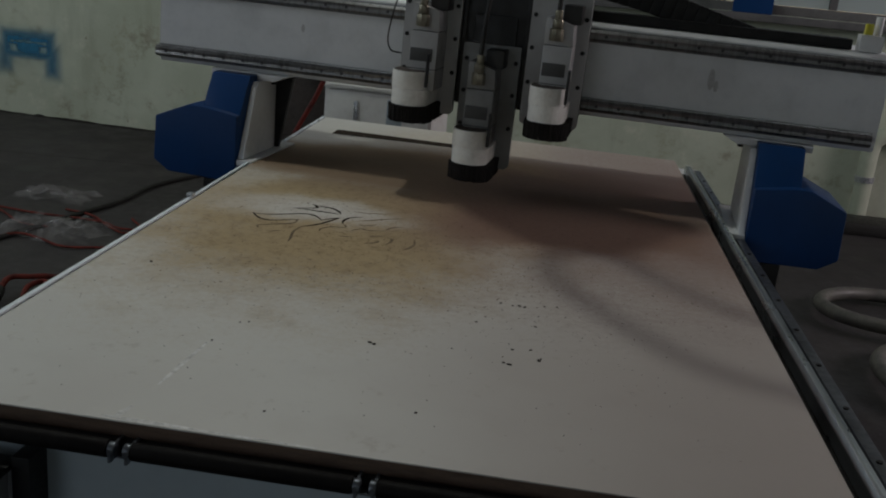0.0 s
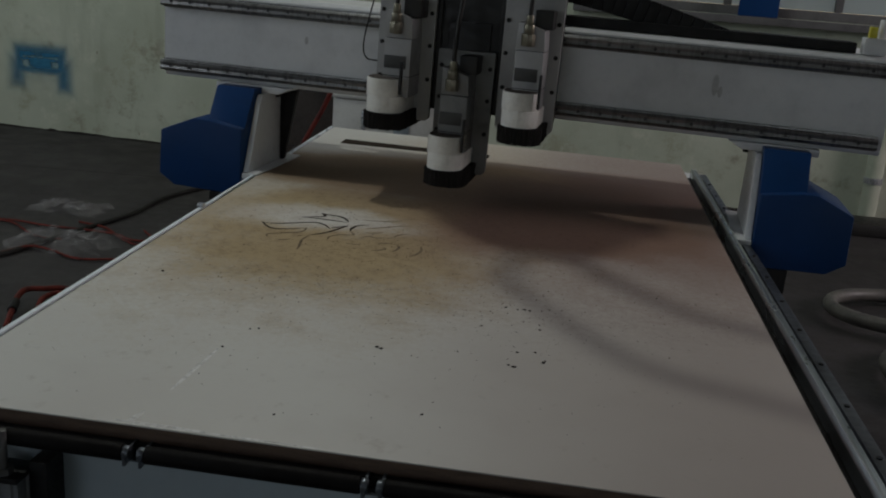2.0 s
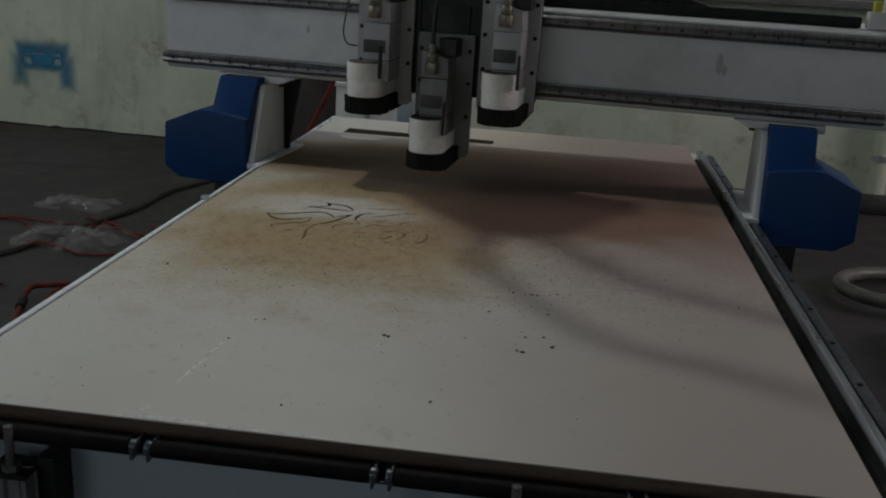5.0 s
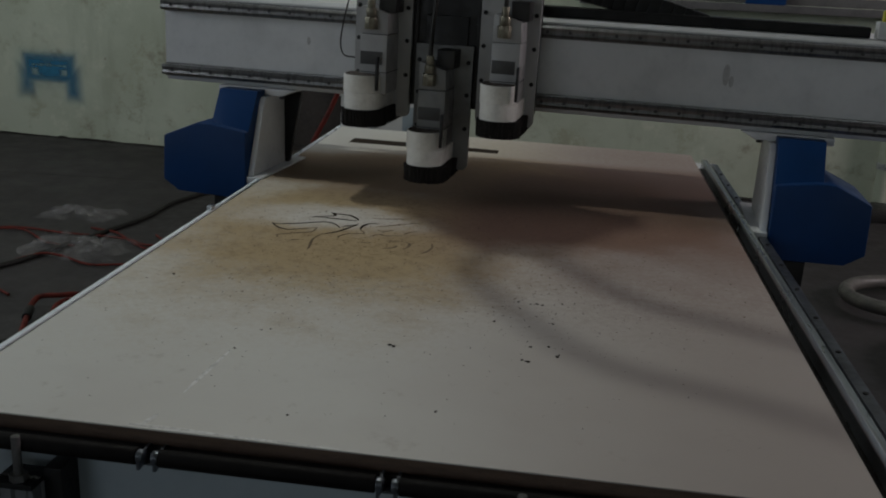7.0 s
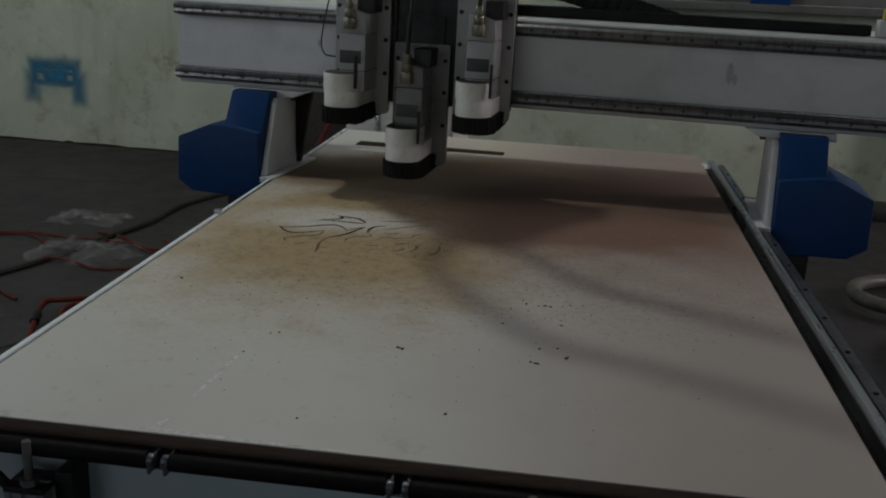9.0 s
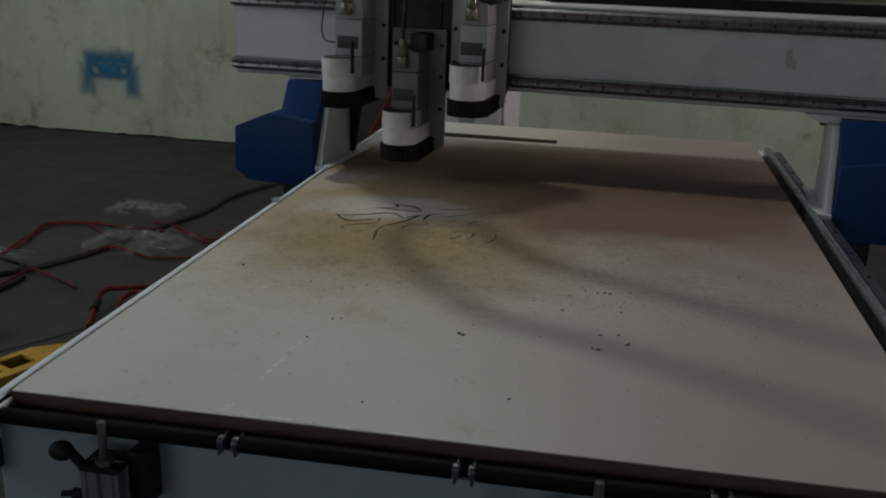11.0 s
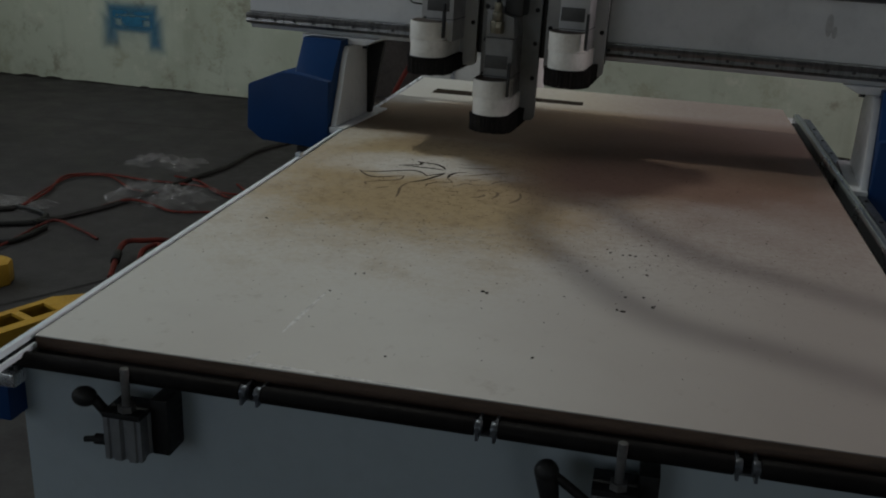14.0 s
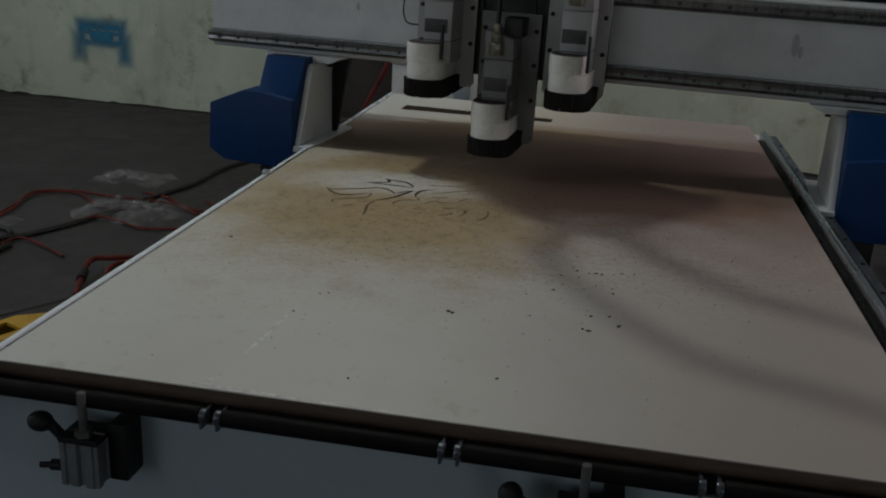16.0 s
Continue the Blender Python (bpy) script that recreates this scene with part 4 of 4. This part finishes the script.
def loose_things():
    z = 0.012
    # orange-red air hose in loops on the floor
    for pts, r in (([(-2.05, 2.70, z), (-2.09, 2.99, z), (-2.18, 3.29, z), (-2.0, 3.39, z), (-1.75, 3.36, z), (-1.5, 3.36, z), (-1.36, 3.34, z), (-1.19, 3.28, z), (-0.8, 3.5, z)], 0.0062),
                   ([(-1.95, 1.95, z), (-1.80, 2.16, z), (-1.79, 2.35, z), (-1.80, 2.52, z), (-1.75, 2.57, 0.02), (-1.57, 2.49, z), (-1.46, 2.42, z)], 0.0062),
                   ([(-1.72, 2.80, z), (-1.64, 2.97, 0.02), (-1.52, 2.98, z), (-1.35, 2.90, z), (-1.18, 2.95, z), (-0.8, 3.1, z)], 0.0062),
                   ([(-1.65, 3.49, z), (-1.48, 3.44, z), (-1.32, 3.29, z), (-1.19, 3.21, z), (-1.17, 3.33, z), (-1.27, 3.46, z)], 0.0062), ([(-2.06, 2.74, z), (-2.12, 3.01, z), (-2.14, 3.28, z), (-1.97, 3.36, z), (-1.73, 3.18, z), (-1.57, 3.16, z)], 0.0055)):
        solid("air_hose", tube(B(), pts, r, 8), REDHOSE, "orange-red air hose lying in loops on the floor", "hose")
    h = empty("air_hose", pose(0, 0, 0), "orange-red hose loop with a black coupling beside the bed", "hose")
    part("hose_loop", tube(B(), [(-1.16, 2.02, z), (-1.215, 2.156, 0.03), (-1.254, 2.252, 0.04), (-1.264, 2.335, 0.05), (-1.20, 2.37, 0.05), (-1.12, 2.43, 0.04), (-0.8, 2.5, z)], 0.012, 8), REDHOSE, h)
    part("hose_loop", tube(B(), [(-1.13, 2.18, z), (-1.16, 2.28, 0.04), (-1.12, 2.34, 0.05), (-1.05, 2.25, 0.03), (-0.9, 2.2, z)], 0.011, 8), REDHOSE, h)
    part("coupling", rod(B(), (-1.213, 2.15, 0.03), (-1.243, 2.225, 0.038), 0.019, 12, bevel=0.003), BLACK, h, "black coupling")
    # black mains cable
    for pts, text in (([(-2.9, 2.1, z), (-2.02, 2.44, z), (-1.82, 2.57, z), (-1.69, 2.835, z), (-1.65, 2.99, z), (-1.55, 3.44, z), (-1.48, 3.77, z), (-1.47, 4.2, z), (-1.3, 4.7, z)], "thick black cable lying across the floor"),
                      ([(-2.9, 2.55, z), (-2.17, 2.64, z), (-2.05, 2.71, z), (-1.87, 2.65, z), (-1.84, 2.52, z)], "loop of black cable on the floor"),
                      ([(-2.6, 2.2, z), (-1.88, 2.25, z), (-1.77, 2.30, z), (-1.76, 2.49, z)], "loop of black cable on the floor")):
        solid("mains_cable", tube(B(), pts, 0.013, 8), BLACKCABLE, text, "cable")

    # crumpled plastic wrapping
    def wrapping(name, cx, cy, sx, sy, hgt, seed):
        bm = B()
        n = 22
        vs = [[None] * n for _ in range(n)]
        for i in range(n):
            for j in range(n):
                u, v = i / (n - 1) * 2 - 1, j / (n - 1) * 2 - 1
                q = Vector((u * 2.2 + seed, v * 2.2, seed))
                r = 1 + 0.35 * noise.noise(q)
                fold = abs(noise.noise(q * 2.3)) + 0.5 * abs(noise.noise(q * 5))
                edge = max(0.0, 1 - max(abs(u), abs(v)) ** 4)
                vs[i][j] = bm.verts.new((cx + u * sx * r + 0.04 * noise.noise(q * 3), cy + v * sy * r, 0.003 + hgt * fold * edge))
        for i in range(n - 1):
            for j in range(n - 1):
                bm.faces.new((vs[i][j], vs[i + 1][j], vs[i + 1][j + 1], vs[i][j + 1]))
        solid(name, bm, FILM, "crumpled clear plastic wrapping on the floor", "plastic wrap")

    wrapping("plastic_wrap", -1.55, 3.14, 0.26, 0.17, 0.11, 1.3)
    wrapping("plastic_wrap", -1.86, 3.75, 0.20, 0.12, 0.06, 4.1)
    wrapping("plastic_wrap", -2.12, 2.78, 0.18, 0.10, 0.03, 7.7)

    # yellow steel stand: a long wedge arm with square windows, and a second arm end
    y = empty("lifting_stand", pose(-1.165, 1.50, 0, 0, 0, 66), "yellow steel lifting stand with square cut-outs beside the bed", "stand")
    bm = B()
    zt, zb = 0.060, 0.048
    # the arm's top plate, framed round its windows
    for x0, x1 in ((-0.55, -0.245), (-0.135, -0.105), (-0.015, 0.012), (0.105, 0.16)):
        box(bm, x0, x1, -0.030, 0.058, zb, zt)
    box(bm, -0.55, 0.16, -0.072, -0.030, zb, zt)
    box(bm, -0.55, 0.16, 0.058, 0.088, zb, zt)
    prism(bm, [(0.16, -0.072), (0.27, -0.020), (0.27, 0.020), (0.16, 0.088)], zb, zt, axis="z")
    part("arm_top", bm, YELLOW, y)
    part("arm_side", box(B(), -0.55, 0.16, -0.070, -0.062, 0.0, zb - 0.0005), YELLOW, y)
    part("arm_side", box(B(), -0.55, 0.16, 0.078, 0.086, 0.0, zb - 0.0005), YELLOW, y)
    # black sheet added so the cut-outs look into shade
    part("arm_shade", box(B(), -0.54, 0.15, -0.060, 0.076, 0.001, 0.006), BLACK, y, "black sheet for the shade inside the arm")
    y2 = empty("lifting_stand", pose(-1.60, 1.84, 0, 0, 0, 22), "rounded end of a yellow steel arm on the floor", "stand")
    bm = B()
    prism(bm, [(-0.6, -0.075), (0.07, -0.07), (0.115, -0.03), (0.115, 0.035), (0.07, 0.075), (-0.6, 0.08)], 0.0, 0.09, axis="z", bevel=0.012)
    part("arm", bm, YELLOW, y2)

    # white cabinet and dark rack behind the far end of the bed
    c = empty("control_box", pose(0.02, 3.0, 0, 0, 0, SKEW), "white steel control box behind the bed", "control box")
    part("body", box(B(), -0.19, 0.30, 0, 0.35, 0.0, 0.905, 0.006), CARTON, c)
    part("door", box(B(), -0.175, 0.285, -0.014, -0.001, 0.1, 0.86, 0.003), CARTON, c)
    part("top_rim", box(B(), -0.195, 0.305, -0.018, 0.002, 0.868, 0.885, 0.002), CARTON, c)
    part("latch", box(B(), -0.05, -0.03, -0.022, -0.0145, 0.72, 0.82, 0.002), STEEL, c)
    part("sticker", box(B(), 0.10, 0.17, -0.019, -0.0145, 0.70, 0.84, 0.001), PANEL, c, "pale blue-grey sticker")
    r = empty("dark_rack", pose(-0.56, 3.1, 0, 0, 0, SKEW), "dark brown steel rack behind the gantry foot", "rack")
    part("back", box(B(), 0, 0.52, 0.25, 0.28, 0, 1.25, 0.004), DARKBROWN, r)
    for x in (0.0, 0.48):
        part("post", box(B(), x, x + 0.04, 0.0, 0.04, 0, 1.25, 0.003), DARKBROWN, r)
    for zz in (0.55, 0.95):
        part("shelf", box(B(), 0.0, 0.52, 0.041, 0.249, zz, zz + 0.02, 0.002), DARKBROWN, r)
    bm = tube(B(), [(0.03, 2.75, 1.25), (-0.05, 2.72, 1.05), (-0.132, 2.72, 0.86), (-0.25, 2.72, 0.6), (-0.3, 2.7, 0.2), (-0.25, 2.75, 0.01)], 0.010, 8)
    solid("supply_hose", bm, REDHOSE, "orange hose hanging behind the bed", "hose")

    # coils of pale hose beside the bed
    for cx, cy, rr, zz, sd in ((2.55, 3.34, 0.36, 0.034, 1), (2.66, 2.55, 0.46, 0.034, 3)):
        rnd = random.Random(sd)
        pts = [(cx + rr * (1 + 0.06 * rnd.uniform(-1, 1)) * math.cos(a * 0.55), cy + rr * 0.8 * math.sin(a * 0.55), zz + 0.012 * a / 3) for a in range(0, 12)]
        solid("suction_hose", tube(B(), pts, 0.032, 12, 10, 0.05), GREYHOSE, "coiled pale grey suction hose on the floor", "hose")
    # dark low object by the wall
    d = empty("floor_block", pose(2.75, 5.2, 0), "dark low block by the wall", "motor")
    part("low_block", box(B(), -0.35, 0.45, -0.12, 0.15, 0, 0.085, 0.02), DARKSTEEL, d)
    # blue sheet on the window ledge
    solid("blue_panel", box(B(), -0.125, 0.125, -0.012, 0.012, 0, 0.5, 0.004), BLUE, "blue painted panel standing on the window ledge", "panel", m=ROOM @ pose(1.04, 3.86, 1.2985))


loose_things()

# ---- what moves ----
# seconds, y of the gantry, x of the carriage
TRAVEL = ((0, 1.716, 0.645), (0.5, 1.712, 0.596), (1, 1.712, 0.575), (1.5, 1.681, 0.575), (2, 1.680, 0.563), (2.5, 1.685, 0.556), (3, 1.718, 0.555),
          (3.5, 1.718, 0.528), (4, 1.717, 0.484), (4.2, 1.717, 0.483), (6.3, 1.642, 0.528), (6.5, 1.642, 0.527), (7, 1.642, 0.486), (7.5, 1.638, 0.468), (8, 1.685, 0.468), (8.2, 1.686, 0.467), (10.3, 1.718, 0.234), (10.5, 1.718, 0.228),
          (11, 1.697, 0.224), (11.5, 1.687, 0.229), (12, 1.685, 0.289), (12.5, 1.687, 0.366), (13, 1.686, 0.428), (13.5, 1.675, 0.431), (14, 1.614, 0.432),
          (14.5, 1.602, 0.436), (15, 1.608, 0.489), (15.5, 1.602, 0.524), (16, 1.580, 0.522))


def motions():
    walk(GANTRY, [(t, pose(0.67, y, -0.0065, 0, TILT, SKEW)) for t, y, x in TRAVEL])
    walk(CARRIAGE, [(t, pose(x, y + (x - 0.67) * math.tan(radians(SKEW)), (0.45 - x) * math.tan(radians(TILT)), 0, TILT, SKEW)) for t, y, x in TRAVEL])


motions()
